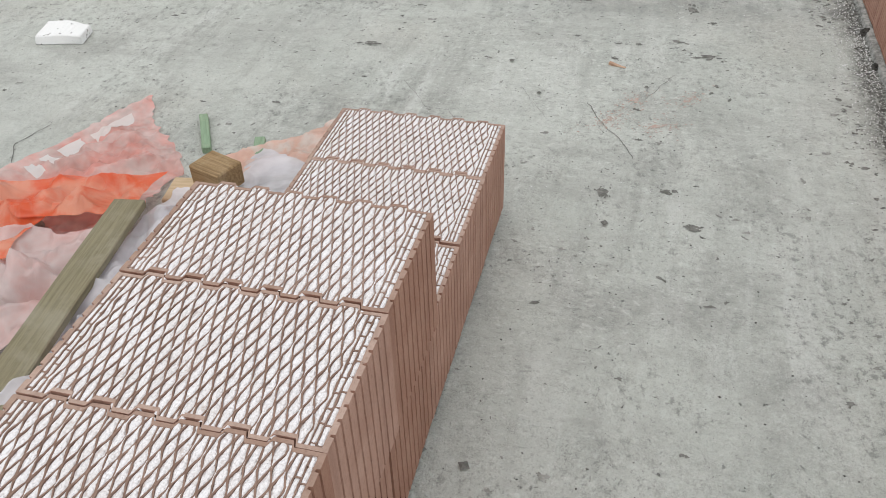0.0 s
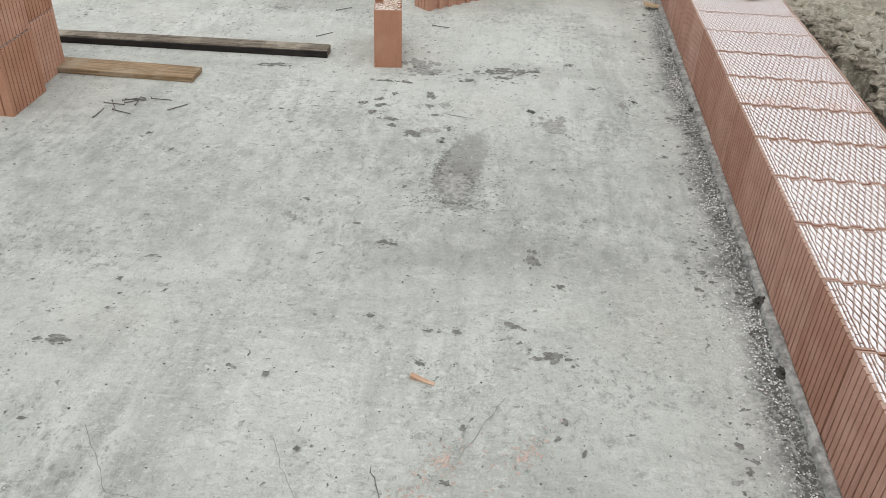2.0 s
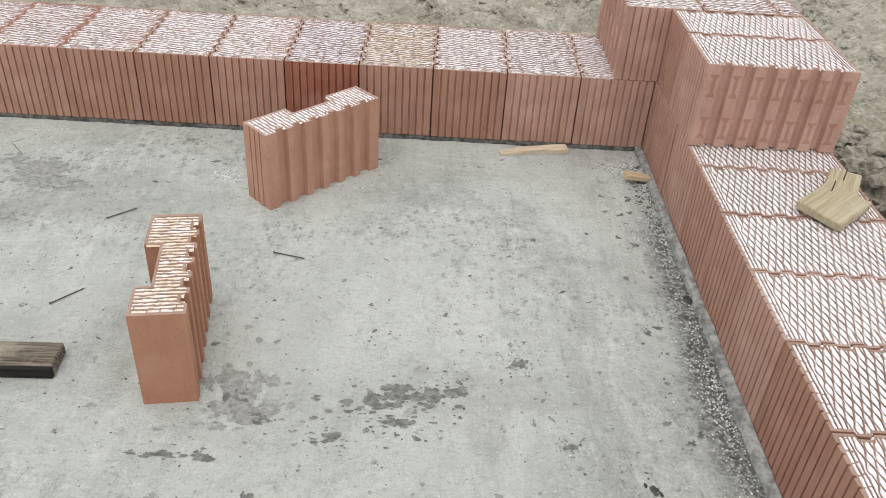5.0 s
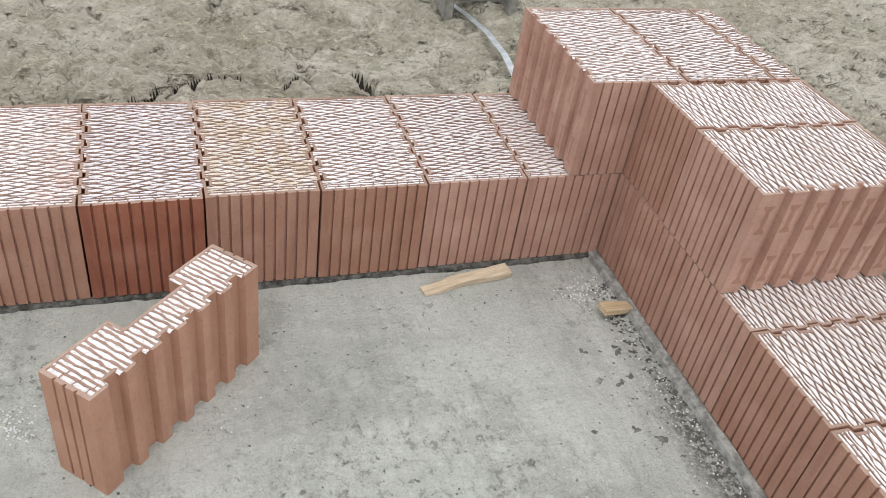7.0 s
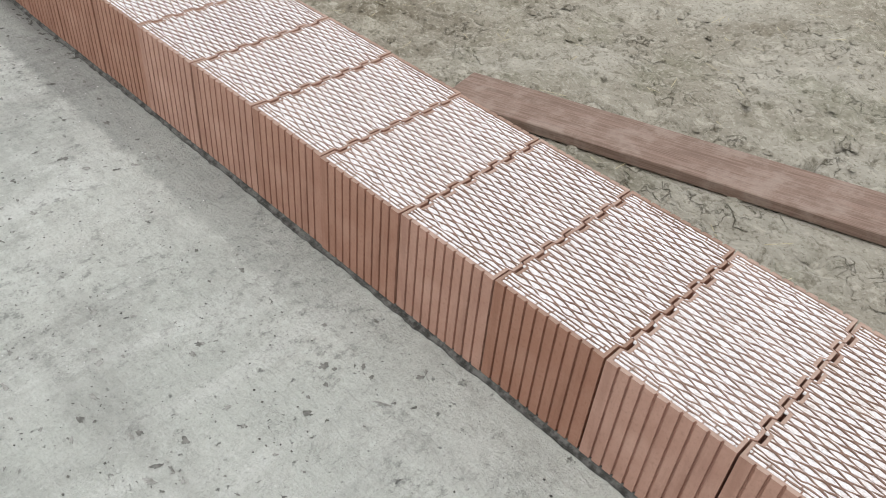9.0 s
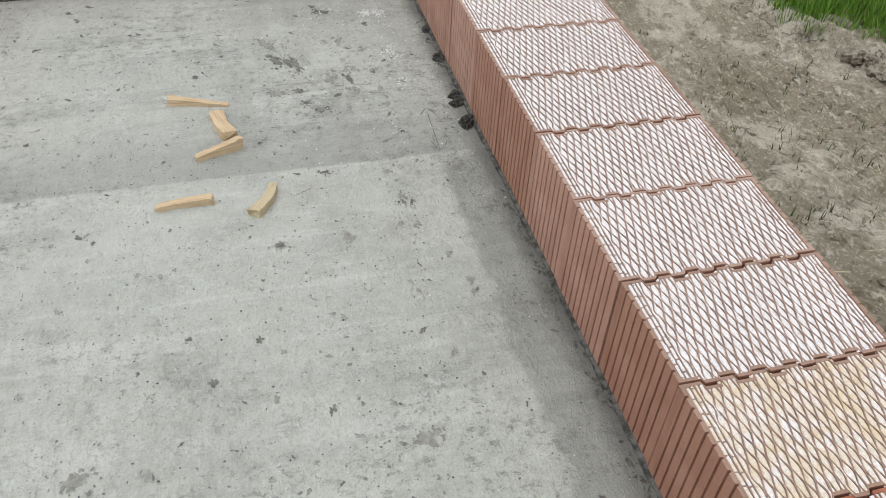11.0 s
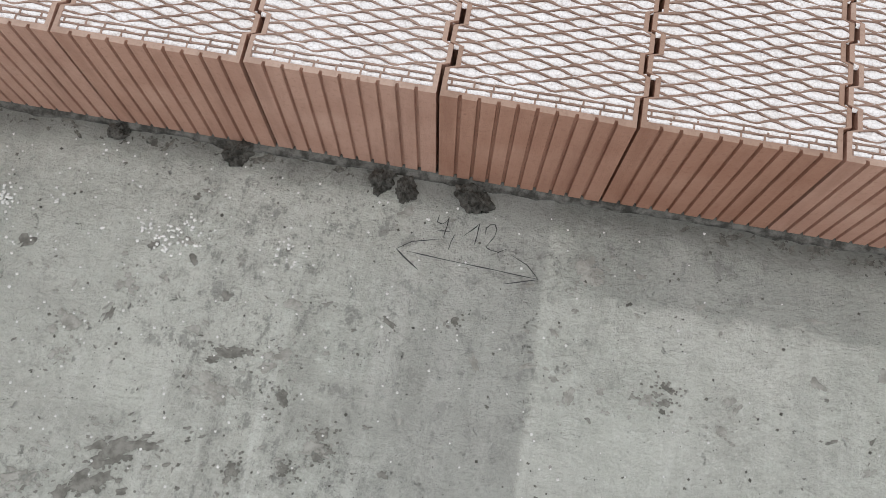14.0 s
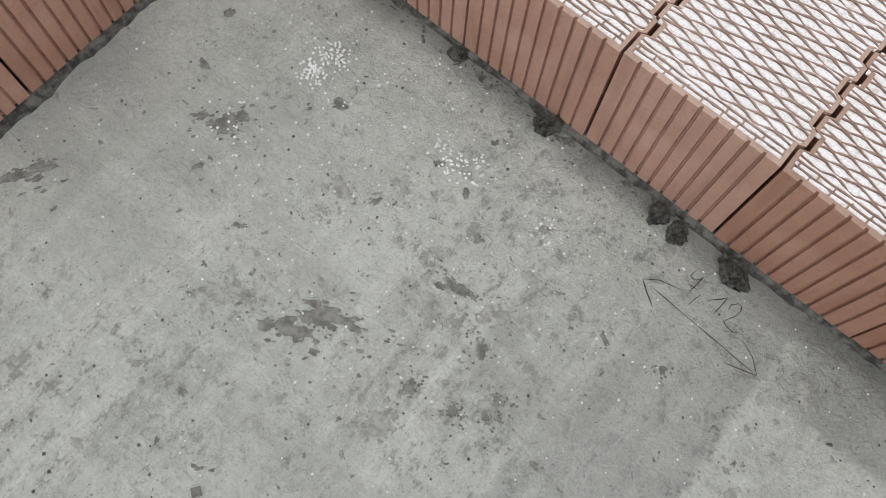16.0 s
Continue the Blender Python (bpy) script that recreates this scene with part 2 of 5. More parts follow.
def wood_material(name, base, dark, grey, rough=0.75):
    k = Mat(name, rough, spec=0.25)
    ring = k.noise(14, 5, 0.65, (0.35, 9, 9), warp=0.6)
    c = k.mix(k.ramp(ring, 0.35, 0.65), base, dark)
    c = k.mix(k.math("MULTIPLY", k.ramp(k.noise(7, 5, 0.7), 0.45, 0.68), 0.65), c, grey)
    c = k.mix(k.math("MULTIPLY", k.ramp(k.noise(60, 3, 0.7, (0.2, 3, 3)), 0.58, 0.72), 0.5), c, dark)
    k.colour(c)
    return k.bump(ring, 0.003, 0.7).m


def soil_material():
    k = Mat("dry_clay_soil", 0.95, spec=0.1)
    c = k.mix(k.ramp(k.noise(0.9, 5, 0.6), 0.35, 0.65), (0.35, 0.326, 0.27), (0.455, 0.435, 0.378))
    c = k.mix(k.math("MULTIPLY", k.ramp(k.noise(2.0, 7, 0.72, shift=(8, 2, 0)), 0.48, 0.62), 0.48), c, (0.24, 0.24, 0.172))
    c = k.mix(k.math("MULTIPLY", k.ramp(k.noise(1.3, 6, 0.66, (0.7, 1, 1), (6, 6, 0)), 0.50, 0.66), 0.6), c, (0.20, 0.175, 0.128))
    # soil colour turns darker and browner in the west, with pale dried puddles
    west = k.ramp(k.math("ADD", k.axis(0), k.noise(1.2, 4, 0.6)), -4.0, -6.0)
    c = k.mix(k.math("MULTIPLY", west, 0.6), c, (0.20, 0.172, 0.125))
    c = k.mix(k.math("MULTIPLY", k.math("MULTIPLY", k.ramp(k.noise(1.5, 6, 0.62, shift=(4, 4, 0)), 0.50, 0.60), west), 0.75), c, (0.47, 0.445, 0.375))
    # one pale dried puddle below the bank
    px = k.math("DIVIDE", k.math("ADD", k.axis(0), 7.62), 0.15)
    py = k.math("DIVIDE", k.math("ADD", k.axis(1), -3.50), 0.26)
    puddle = k.math("ADD", k.math("ADD", k.math("MULTIPLY", px, px), k.math("MULTIPLY", py, py)), k.math("MULTIPLY", k.math("SUBTRACT", k.noise(9, 6, 0.7, shift=(6, 1, 0)), 0.5), 3.0))
    c = k.mix(k.math("MULTIPLY", k.ramp(puddle, 1.1, 0.6), 0.85), c, (0.60, 0.575, 0.50))
    # dug strip along the east wall: damp earth tone plus trench shade painted in
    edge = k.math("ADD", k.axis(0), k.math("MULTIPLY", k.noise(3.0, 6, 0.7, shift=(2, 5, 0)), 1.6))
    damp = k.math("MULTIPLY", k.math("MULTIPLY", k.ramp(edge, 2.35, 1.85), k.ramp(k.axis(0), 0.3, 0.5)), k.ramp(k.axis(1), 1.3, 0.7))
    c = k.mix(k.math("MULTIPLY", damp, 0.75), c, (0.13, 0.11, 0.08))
    # crusted plates parted by fine cracks
    bend = k.node("ShaderNodeVectorMath")
    bend.operation = "MULTIPLY_ADD"
    wave = k.node("ShaderNodeTexNoise")
    wave.inputs["Scale"].default_value, wave.inputs["Detail"].default_value = 9.0, 5.0
    k.t.links.new(k.co, wave.inputs["Vector"])
    k.t.links.new(wave.outputs["Color"], bend.inputs[0])
    bend.inputs[1].default_value = (0.30, 0.30, 0.0)
    k.t.links.new(k.co, bend.inputs[2])
    plate = k.node("ShaderNodeTexVoronoi")
    plate.feature = "DISTANCE_TO_EDGE"
    plate.inputs["Scale"].default_value = 10.0
    k.t.links.new(bend.outputs[0], plate.inputs["Vector"])
    gaps = k.math("MULTIPLY", k.ramp(plate.outputs[0], 0.04, 0.004), k.ramp(k.noise(3.4, 5, 0.65, shift=(1, 9, 0)), 0.53, 0.62))
    crust = k.noise(13, 8, 0.72, (0.75, 1.2, 1), (3, 3, 0))
    c = k.mix(k.math("MULTIPLY", k.ramp(crust, 0.55, 0.62), 0.55), c, (0.15, 0.138, 0.098))
    c = k.mix(k.math("MULTIPLY", k.ramp(crust, 0.46, 0.38), 0.6), c, (0.56, 0.535, 0.46))
    c = k.mix(k.math("MULTIPLY", gaps, 0.5), c, (0.13, 0.115, 0.08))
    fine = k.noise(62, 5, 0.66, (0.75, 1.15, 1), (2, 7, 0))
    c = k.mix(k.math("MULTIPLY", k.ramp(fine, 0.55, 0.64), 0.5), c, (0.14, 0.128, 0.092))
    c = k.mix(k.math("MULTIPLY", k.ramp(fine, 0.45, 0.36), 0.45), c, (0.60, 0.575, 0.51))
    k.colour(c)
    h = k.math("ADD", k.math("MULTIPLY", crust, -1.0), k.math("ADD", k.math("MULTIPLY", fine, -0.35), k.math("MULTIPLY", gaps, -0.7)))
    return k.bump(h, 0.022, 1.0).m


def plain_material(name, a, b, scale=40, rough=0.8, metal=0.0, relief=0.002):
    k = Mat(name, rough, metal)
    n = k.noise(scale, 5, 0.68)
    k.colour(k.mix(k.ramp(n, 0.35, 0.65), a, b))
    return k.bump(n, relief, 0.8).m


def film_material(name, a, b, clear, seen=4.0):
    """Thin plastic film: glossy, lets part of the light through."""
    k = Mat(name, 0.28, spec=0.5)
    c = k.mix(k.ramp(k.noise(seen, 4, 0.6, warp=0.5), 0.38, 0.62), a, b)
    k.colour(c)
    k.bump(k.noise(34, 4, 0.6, warp=0.6), 0.004, 0.7)
    tr, tp = k.node("ShaderNodeBsdfTranslucent"), k.node("ShaderNodeBsdfTransparent")
    k.put(tr.inputs[0], c)
    m1, m2 = k.node("ShaderNodeMixShader"), k.node("ShaderNodeMixShader")
    m1.inputs[0].default_value = 0.35
    k.put(m2.inputs[0], k.math("MULTIPLY", k.ramp(k.noise(7, 3, 0.6, shift=(3, 1, 0)), 0.3, 0.75), clear))
    k.put(m1.inputs[1], k.b.outputs[0])
    k.put(m1.inputs[2], tr.outputs[0])
    k.put(m2.inputs[1], m1.outputs[0])
    k.put(m2.inputs[2], tp.outputs[0])
    out = [n for n in k.t.nodes if n.bl_idname == "ShaderNodeOutputMaterial"][0]
    k.put(out.inputs[0], m2.outputs[0])
    return k.m


CONCRETE = concrete_material()
CLAY = clay_material("fired_clay", (0.372, 0.205, 0.150), (0.25, 0.127, 0.09), (0.445, 0.265, 0.20))
CLAY_DAMP = clay_material("damp_fired_clay", (0.27, 0.10, 0.063), (0.16, 0.055, 0.035), (0.36, 0.15, 0.10), 0.5)
CLAY_CUT = clay_material("cut_clay_edge", (0.34, 0.225, 0.175), (0.22, 0.14, 0.105), (0.42, 0.30, 0.245))
CUT_RED = clay_material("red_cut_clay_edge", (0.34, 0.12, 0.075), (0.21, 0.062, 0.038), (0.40, 0.18, 0.12))
CLAY_SMOOTH = clay_material("orange_fired_clay", (0.395, 0.205, 0.135), (0.29, 0.135, 0.085), (0.45, 0.245, 0.165))
WEB = clay_material("grey_cut_webs", (0.255, 0.168, 0.132), (0.145, 0.09, 0.07), (0.33, 0.23, 0.187))
CLAY_MARK = clay_material("rosy_pressed_clay", (0.335, 0.175, 0.125), (0.24, 0.118, 0.082), (0.40, 0.23, 0.17))
FILL_COOL = infill_material("cool_grey_infill", (0.74, 0.72, 0.78), (0.52, 0.46, 0.50), 0.3, (-0.3, 0.0))
FILL = infill_material("white_granular_infill", (0.80, 0.775, 0.78))
FILL_YELLOW = infill_material("yellowed_infill", (0.74, 0.66, 0.58), (0.52, 0.39, 0.18), 0.55, (-0.3, 0.0))
FILL_RED = infill_material("rust_stained_infill", (0.74, 0.66, 0.62), (0.42, 0.10, 0.05), 0.95, (0.075, 0.125))
FILL_PINK = infill_material("pink_stained_infill", (0.80, 0.76, 0.75), (0.66, 0.36, 0.28), 0.5, (0.0, 0.125))
FILL_STRAW = infill_material("straw_coloured_infill", (0.78, 0.68, 0.52), (0.66, 0.52, 0.30), 0.5, (-0.3, -0.1))
# mortar tone darkened to stand in for the shadow gap under the blocks
MORTAR = plain_material("grey_mortar", (0.035, 0.035, 0.032), (0.15, 0.15, 0.142), 55, 0.9, 0, 0.008)
SMEAR = plain_material("dark_mortar_stain", (0.11, 0.11, 0.10), (0.22, 0.22, 0.205), 60, 0.85, 0, 0.003)
MORTAR_PALE = plain_material("pale_mortar_fillet", (0.17, 0.173, 0.165), (0.40, 0.405, 0.39), 34, 0.9, 0, 0.006)
LUMP = plain_material("damp_mortar", (0.022, 0.022, 0.019), (0.105, 0.103, 0.095), 60, 0.7, 0, 0.012)
SMEAR_SOFT = plain_material("grey_mortar_stain", (0.21, 0.21, 0.195), (0.34, 0.342, 0.322), 60, 0.85, 0, 0.003)
DUST = plain_material("red_brick_dust", (0.46, 0.33, 0.28), (0.47, 0.43, 0.39), 60, 0.95)
PINE = wood_material("fresh_pine", (0.60, 0.475, 0.315), (0.46, 0.345, 0.215), (0.66, 0.57, 0.43))
PINE_OLD = wood_material("weathered_pine", (0.33, 0.235, 0.14), (0.16, 0.105, 0.058), (0.34, 0.285, 0.205))
WOOD_GREY = wood_material("grey_old_board", (0.25, 0.225, 0.145), (0.18, 0.16, 0.10), (0.31, 0.29, 0.22))
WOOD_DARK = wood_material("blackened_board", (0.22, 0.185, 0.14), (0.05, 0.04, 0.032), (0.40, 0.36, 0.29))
WOOD_SIDE = wood_material("black_board_side", (0.02, 0.017, 0.015), (0.008, 0.007, 0.007), (0.035, 0.03, 0.026))
WOOD_BROWN = wood_material("brown_scaffold_board", (0.27, 0.19, 0.155), (0.17, 0.115, 0.09), (0.34, 0.27, 0.23))
WOOD_GREEN = wood_material("green_painted_wood", (0.25, 0.35, 0.24), (0.18, 0.26, 0.17), (0.45, 0.44, 0.33))
WOOD_TIMBER = wood_material("sawn_brown_timber", (0.34, 0.235, 0.125), (0.21, 0.135, 0.066), (0.42, 0.33, 0.21))
WOOD_DULL = wood_material("dull_weathered_pine", (0.43, 0.375, 0.255), (0.31, 0.255, 0.16), (0.46, 0.42, 0.32))
WOOD_PALE = wood_material("pale_grey_pine", (0.52, 0.445, 0.30), (0.40, 0.33, 0.21), (0.50, 0.45, 0.34))
STEEL = plain_material("galvanised_steel", (0.42, 0.45, 0.48), (0.58, 0.61, 0.64), 25, 0.45, 0.8, 0.0005)
PLATE = plain_material("dull_steel_plate", (0.27, 0.31, 0.35), (0.38, 0.42, 0.46), 25, 0.5, 0.6, 0.0005)
CREAM = wood_material("split_cream_wood", (0.66, 0.56, 0.43), (0.48, 0.38, 0.27), (0.72, 0.65, 0.54))
IRON = plain_material("dark_iron_nail", (0.09, 0.088, 0.08), (0.18, 0.16, 0.14), 60, 0.6, 0.6, 0.0003)
FOAM = plain_material("white_polystyrene", (0.72, 0.73, 0.73), (0.84, 0.85, 0.85), 60, 0.8, 0, 0.003)
dirty = Mat("soiled_polystyrene", 0.8)
dirty.colour(dirty.mix(dirty.ramp(dirty.noise(38, 5, 0.7), 0.60, 0.66), (0.80, 0.81, 0.81), (0.16, 0.155, 0.145)))
FOAM_DIRTY = dirty.bump(dirty.noise(60, 4, 0.6), 0.004).m
GREY_BLOCK = plain_material("grey_concrete_block", (0.20, 0.20, 0.185), (0.30, 0.295, 0.275), 30, 0.9, 0, 0.003)
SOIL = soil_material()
# near-black tone that paints shade into the open soil crack
CRACK_SHADE = plain_material("painted_crack_shade", (0.02, 0.018, 0.014), (0.05, 0.045, 0.034), 50, 0.95, 0, 0.004)
GRIT = plain_material("dark_grit", (0.06, 0.06, 0.055), (0.16, 0.158, 0.145), 90, 0.9)
PENCIL = plain_material("carpenter_pencil_line", (0.03, 0.032, 0.035), (0.07, 0.072, 0.075), 90, 0.6, 0, 0.0002)
FILM_ORANGE = film_material("orange_plastic_film", (0.80, 0.13, 0.04), (0.82, 0.36, 0.24), 0.10, 9.0)
FILM_PINK = film_material("pink_plastic_film", (0.80, 0.36, 0.31), (0.83, 0.62, 0.59), 0.48, 6.0)
FILM_PALE = film_material("pale_pink_plastic_film", (0.80, 0.53, 0.50), (0.82, 0.70, 0.69), 0.22, 5.0)
FILM_PEACH = film_material("peach_plastic_film", (0.80, 0.50, 0.40), (0.80, 0.68, 0.62), 0.3, 12.0)
FILM_WHITE = film_material("milky_plastic_film", (0.68, 0.665, 0.715), (0.80, 0.79, 0.83), 0.40, 5.0)
FILM_PRINT = film_material("white_print_on_film", (0.82, 0.80, 0.80), (0.84, 0.74, 0.72), 0.1)


def grass_material():
    k = Mat("meadow_grass", 0.6, spec=0.3)
    n = k.node("ShaderNodeNewGeometry").outputs["Random Per Island"]
    c = k.mix(n, (0.055, 0.15, 0.012), (0.19, 0.36, 0.045))
    k.colour(k.mix(k.ramp(n, 0.93, 0.95), c, (0.30, 0.27, 0.13)))
    return k.m


GRASS = grass_material()
WEED = plain_material("dark_weed_leaf", (0.05, 0.075, 0.025), (0.12, 0.15, 0.06), 30, 0.7)


# ---- mesh helpers ----
def mesh_of(name, verts, faces, mats, slots=None, smooth=False):
    me = bpy.data.meshes.new(name)
    me.from_pydata(verts, [], faces)
    for m in mats:
        me.materials.append(m)
    if slots:
        me.polygons.foreach_set("material_index", slots)
    if smooth:
        me.polygons.foreach_set("use_smooth", [True] * len(me.polygons))
    me.update()
    return me


def put_mesh(name, me, parent=None, label="", m=None):
    ob = new(name, me)
    if parent:
        ob.parent = parent
    if m is not None:
        ob.matrix_basis = m
    if label:
        tagged(ob, label)
    return ob


def part(name, bm, material, parent, label=""):
    me = bpy.data.meshes.new(name)
    bm.to_mesh(me)
    bm.free()
    me.materials.append(material)
    return put_mesh(name, me, parent, label)


def empty(name, m, label="", category="", group="", kind=""):
    ob = new(name)
    ob.empty_display_size = 0.1
    ob.matrix_basis = m
    return tagged(ob, label, category, group, kind)


def rough_box(sx, sy, sz, seed, wear=0.003, cuts=4, taper=0.0, lip=0.0):
    """A board or offcut with its base centre at the origin: bevelled, slightly warped, perhaps tapering to a wedge along x."""
    rng = random.Random(seed)
    bm = bmesh.new()
    bmesh.ops.create_cube(bm, size=1, matrix=Matrix.Translation((0, 0, sz / 2)) @ Matrix.Diagonal((sx, sy, sz, 1)))
    bmesh.ops.bevel(bm, geom=bm.edges[:], offset=min(0.004, sz * 0.12, sy * 0.12), segments=1, affect="EDGES")
    if cuts:
        long = [e for e in bm.edges if abs(e.verts[0].co.x - e.verts[1].co.x) > sx * 0.5]
        bmesh.ops.subdivide_edges(bm, edges=long, cuts=cuts, use_grid_fill=True)
    off = rng.random() * 50
    for v in bm.verts:
        n = noise.noise_vector(v.co * 9 + Vector((off, off * 0.7, 0))) * wear
        if taper:
            f = 0.5 - v.co.x / sx
            v.co.z *= 1 - taper * (1 - f)
            v.co.y *= 1 - 0.35 * taper * (1 - f)
        if lip:
            v.co.z -= lip * (1 - min(1, abs(v.co.y) / sy * 2.2)) * (1 if v.co.z > sz / 2 else 0)
        v.co += Vector((n.x, n.y, n.z if v.co.z > sz * 0.3 else 0))
    return bm


def tube(points, radius, sides=6):
    bm = bmesh.new()
    rings = []
    for i, p in enumerate(points):
        a, b = Vector(points[max(i - 1, 0)]), Vector(points[min(i + 1, len(points) - 1)])
        q = (b - a).to_track_quat("Z", "Y")
        rings.append([bm.verts.new(Vector(p) + q @ Vector((math.cos(j * math.tau / sides) * radius, math.sin(j * math.tau / sides) * radius, 0))) for j in range(sides)])
    for r0, r1 in zip(rings, rings[1:]):
        for j in range(sides):
            bm.faces.new((r0[j], r0[(j + 1) % sides], r1[(j + 1) % sides], r1[j]))
    bm.faces.new(rings[0][::-1])
    bm.faces.new(rings[-1])
    return bm


# ---- hollow clay blocks ----
BH = 0.249          # height of a block
BD = 0.428          # wall thickness
PITCH = 0.25        # block length with its joint


def ribs(length, step=0.0243, wide=0.0056, deep=0.0054, margin=0.012):
    """Profile along a ribbed face: (distance along, depth inwards)."""
    out, n = [(0.0, 0.0)], max(1, int((length - 2 * margin) / step))
    for i in range(n):
        c = length / 2 + (i - (n - 1) / 2) * step
        out += [(c - wide / 2, 0), (c - wide / 2 + 0.001, deep), (c + wide / 2 - 0.001, deep), (c + wide / 2, 0)]
    return out


def teeth(length, deep, count=6, fill=0.42):
    """Profile of the interlocking head face: (distance along, offset)."""
    out, step = [], length / (count + 0.9)
    for i in range(count):
        c = length / 2 + (i - (count - 1) / 2) * step
        w = step * fill / 2
        out += [(c - w - 0.004, 0), (c - w, deep), (c + w, deep), (c + w + 0.004, 0)]
    return out


def block_meshes(name, length, depth, height, seed, mats, fills, left="socket", right="tongue", front="rib", notch=None, tooth=0.0105, groove=0.42, lace=(0.0086, 0.0035, 0.0021), edge_web=None):
    """A hollow clay block, x along the wall, y = 0 its room face: a ribbed shell with a lattice of webs, and the infill between them."""
    rng = random.Random(seed)
    ring, side = [], []                           # outline from above, and which side each point is on
    hx = length / 2 - 0.0024
    fy0, fy1, fx0, fx1 = 0.0088, depth - 0.0088, -hx + 0.0062, hx - 0.0062
    deep_tooth = tooth * 1.16                     # the sockets leave a gap round the tongues
    face = ribs(2 * hx) if front == "rib" else [(0, 0)]

    def run(code, points):
        ring.extend(points)
        side.extend([code] * len(points))

    run("f", [(-hx + a, d) for a, d in face])
    run("c", [(hx, 0)])
    if right == "tongue":
        run("r", [(hx + o * 0.95, a) for a, o in teeth(depth, tooth)])
    elif right == "rib":
        run("r", [(hx - d, a) for a, d in ribs(depth)[1:]])
    elif right == "groove":
        run("r", [(hx - o, a) for a, o in teeth(depth, 0.016, 6, groove)])
    run("b", [(hx - a, depth - d) for a, d in face])
    run("c", [(-hx, depth)])
    if left == "socket":
        run("l", [(-hx + o, depth - a) for a, o in teeth(depth, deep_tooth, 6, 0.47)])
    elif left == "rib":
        run("l", [(-hx + d, depth - a) for a, d in ribs(depth)[1:]])
    elif notch:
        y0, y1, deep = notch
        run("l", [(-hx, y1), (-hx + deep, y1), (-hx + deep, y0), (-hx, y0)])
    n = len(ring)
    wall = 0.0062                                 # rim thickness
    prof, sock = teeth(depth, 1.0, 6, groove if right == "groove" else 0.42), teeth(depth, 1.0, 6, 0.47)
    ta, to = [p[0] for p in prof], [p[1] for p in prof]
    sa, so = [p[0] for p in sock], [p[1] for p in sock]

    def span(y):
        """The infill's extent along x at depth y."""
        o = float(np.interp(y, ta, to))
        lo = -hx + wall + (float(np.interp(y, sa, so)) * deep_tooth if left == "socket" else 0)
        hi = hx - wall + (o * tooth * 0.95 if right == "tongue" else -o * 0.016 if right == "groove" else 0)
        if notch and notch[0] - wall < y < notch[1] + wall:
            lo = -hx + notch[2] + wall
        return lo, hi

    inner = []
    for (x, y), code in zip(ring, side):
        iy = min(max(y, fy0), fy1)
        if notch and code == "l":
            inner.append((x + wall, notch[0] - wall if y < (notch[0] + notch[1]) / 2 else notch[1] + wall))
            continue
        lo, hi = span(iy)
        inner.append((lo, iy) if code == "l" else (hi, iy) if code == "r" else (min(max(x, lo), hi), fy0 if y < depth / 2 else fy1))
    v, f = [], []
    chip = [0.0 if rng.random() > 0.12 else -0.002 * rng.random() for _ in ring]
    v += [(x, y, 0.0) for x, y in ring]
    v += [(x, y, height + c) for (x, y), c in zip(ring, chip)]
    v += [(x, y, height) for x, y in inner]
    v += [(x, y, height - 0.007) for x, y in inner]
    for i in range(n):
        j = (i + 1) % n
        f.append((i, j, n + j, n + i))
        f.append((n + i, n + j, 2 * n + j, 2 * n + i))
        if inner[i] != inner[j]:
            f.append((2 * n + i, 2 * n + j, 3 * n + j, 3 * n + i))
    f.append(tuple(range(n))[::-1])
    slots = [0] * len(f)
    for q, face in enumerate(f):
        if min(v[p][2] for p in face) > height - 0.0075:
            slots[q] = 1                          # the cut top edge
    # lattice webs, zigzag lines that touch at the crests
    lv, lf, lines = [], [], []
    step, rise, thick = lace
    rows = int((fy1 - fy0) / step)
    cells = max(3, round((fx1 - fx0) / 0.0270))
    xs = [fx0 + (fx1 - fx0) * c / cells + rng.uniform(-0.002, 0.002) for c in range(cells + 1)]
    lines.append([(span(fy0)[0], fy0), (span(fy0)[1], fy0)])
    for r in range(1, rows):
        yb, edge = fy0 + (fy1 - fy0) * r / rows, r < 3 or r > rows - 3
        lo, hi = span(yb)
        line = [(lo - 0.001, yb)]
        for c, x in enumerate(xs):
            if not lo + 0.007 < x < hi - 0.007:
                continue
            y = yb + (0 if edge else (rise if (c + r) % 2 else -rise)) + rng.uniform(-0.0006, 0.0006)
            w = rng.uniform(0.0025, 0.0045)
            line += [(x - w, y), (x + w, y + rng.uniform(-0.0004, 0.0004))]
        line.append((hi + 0.001, yb))
        fine = [line[0]]                          # webs waver and swell along their way
        for (xa, ya), (xb, y2) in zip(line, line[1:]):
            bits = max(1, round((xb - xa) / 0.007))
            fine += [(xa + (xb - xa) * q / bits, ya + (y2 - ya) * q / bits + (rng.uniform(-0.00045, 0.00045) if q < bits else 0)) for q in range(1, bits + 1)]
        line = fine
        lines.append(line)
        ties = []
        for c, (x, y) in enumerate(line):
            t, k, z = thick / 2 * rng.uniform(0.55, 1.5), len(lv), height - 0.0004 - (0.0008 if rng.random() < 0.2 else 0)
            lv += [(x, y - t, height - 0.008), (x, y - t, z), (x, y + t, z), (x, y + t, height - 0.008)]
            if c:
                lf += [(k - 4, k, k + 1, k - 3), (k - 3, k + 1, k + 2, k - 2), (k - 2, k + 2, k + 3, k - 1)]
                if edge and c % 4 == 1:
                    xa, xb = line[c - 1][0], x
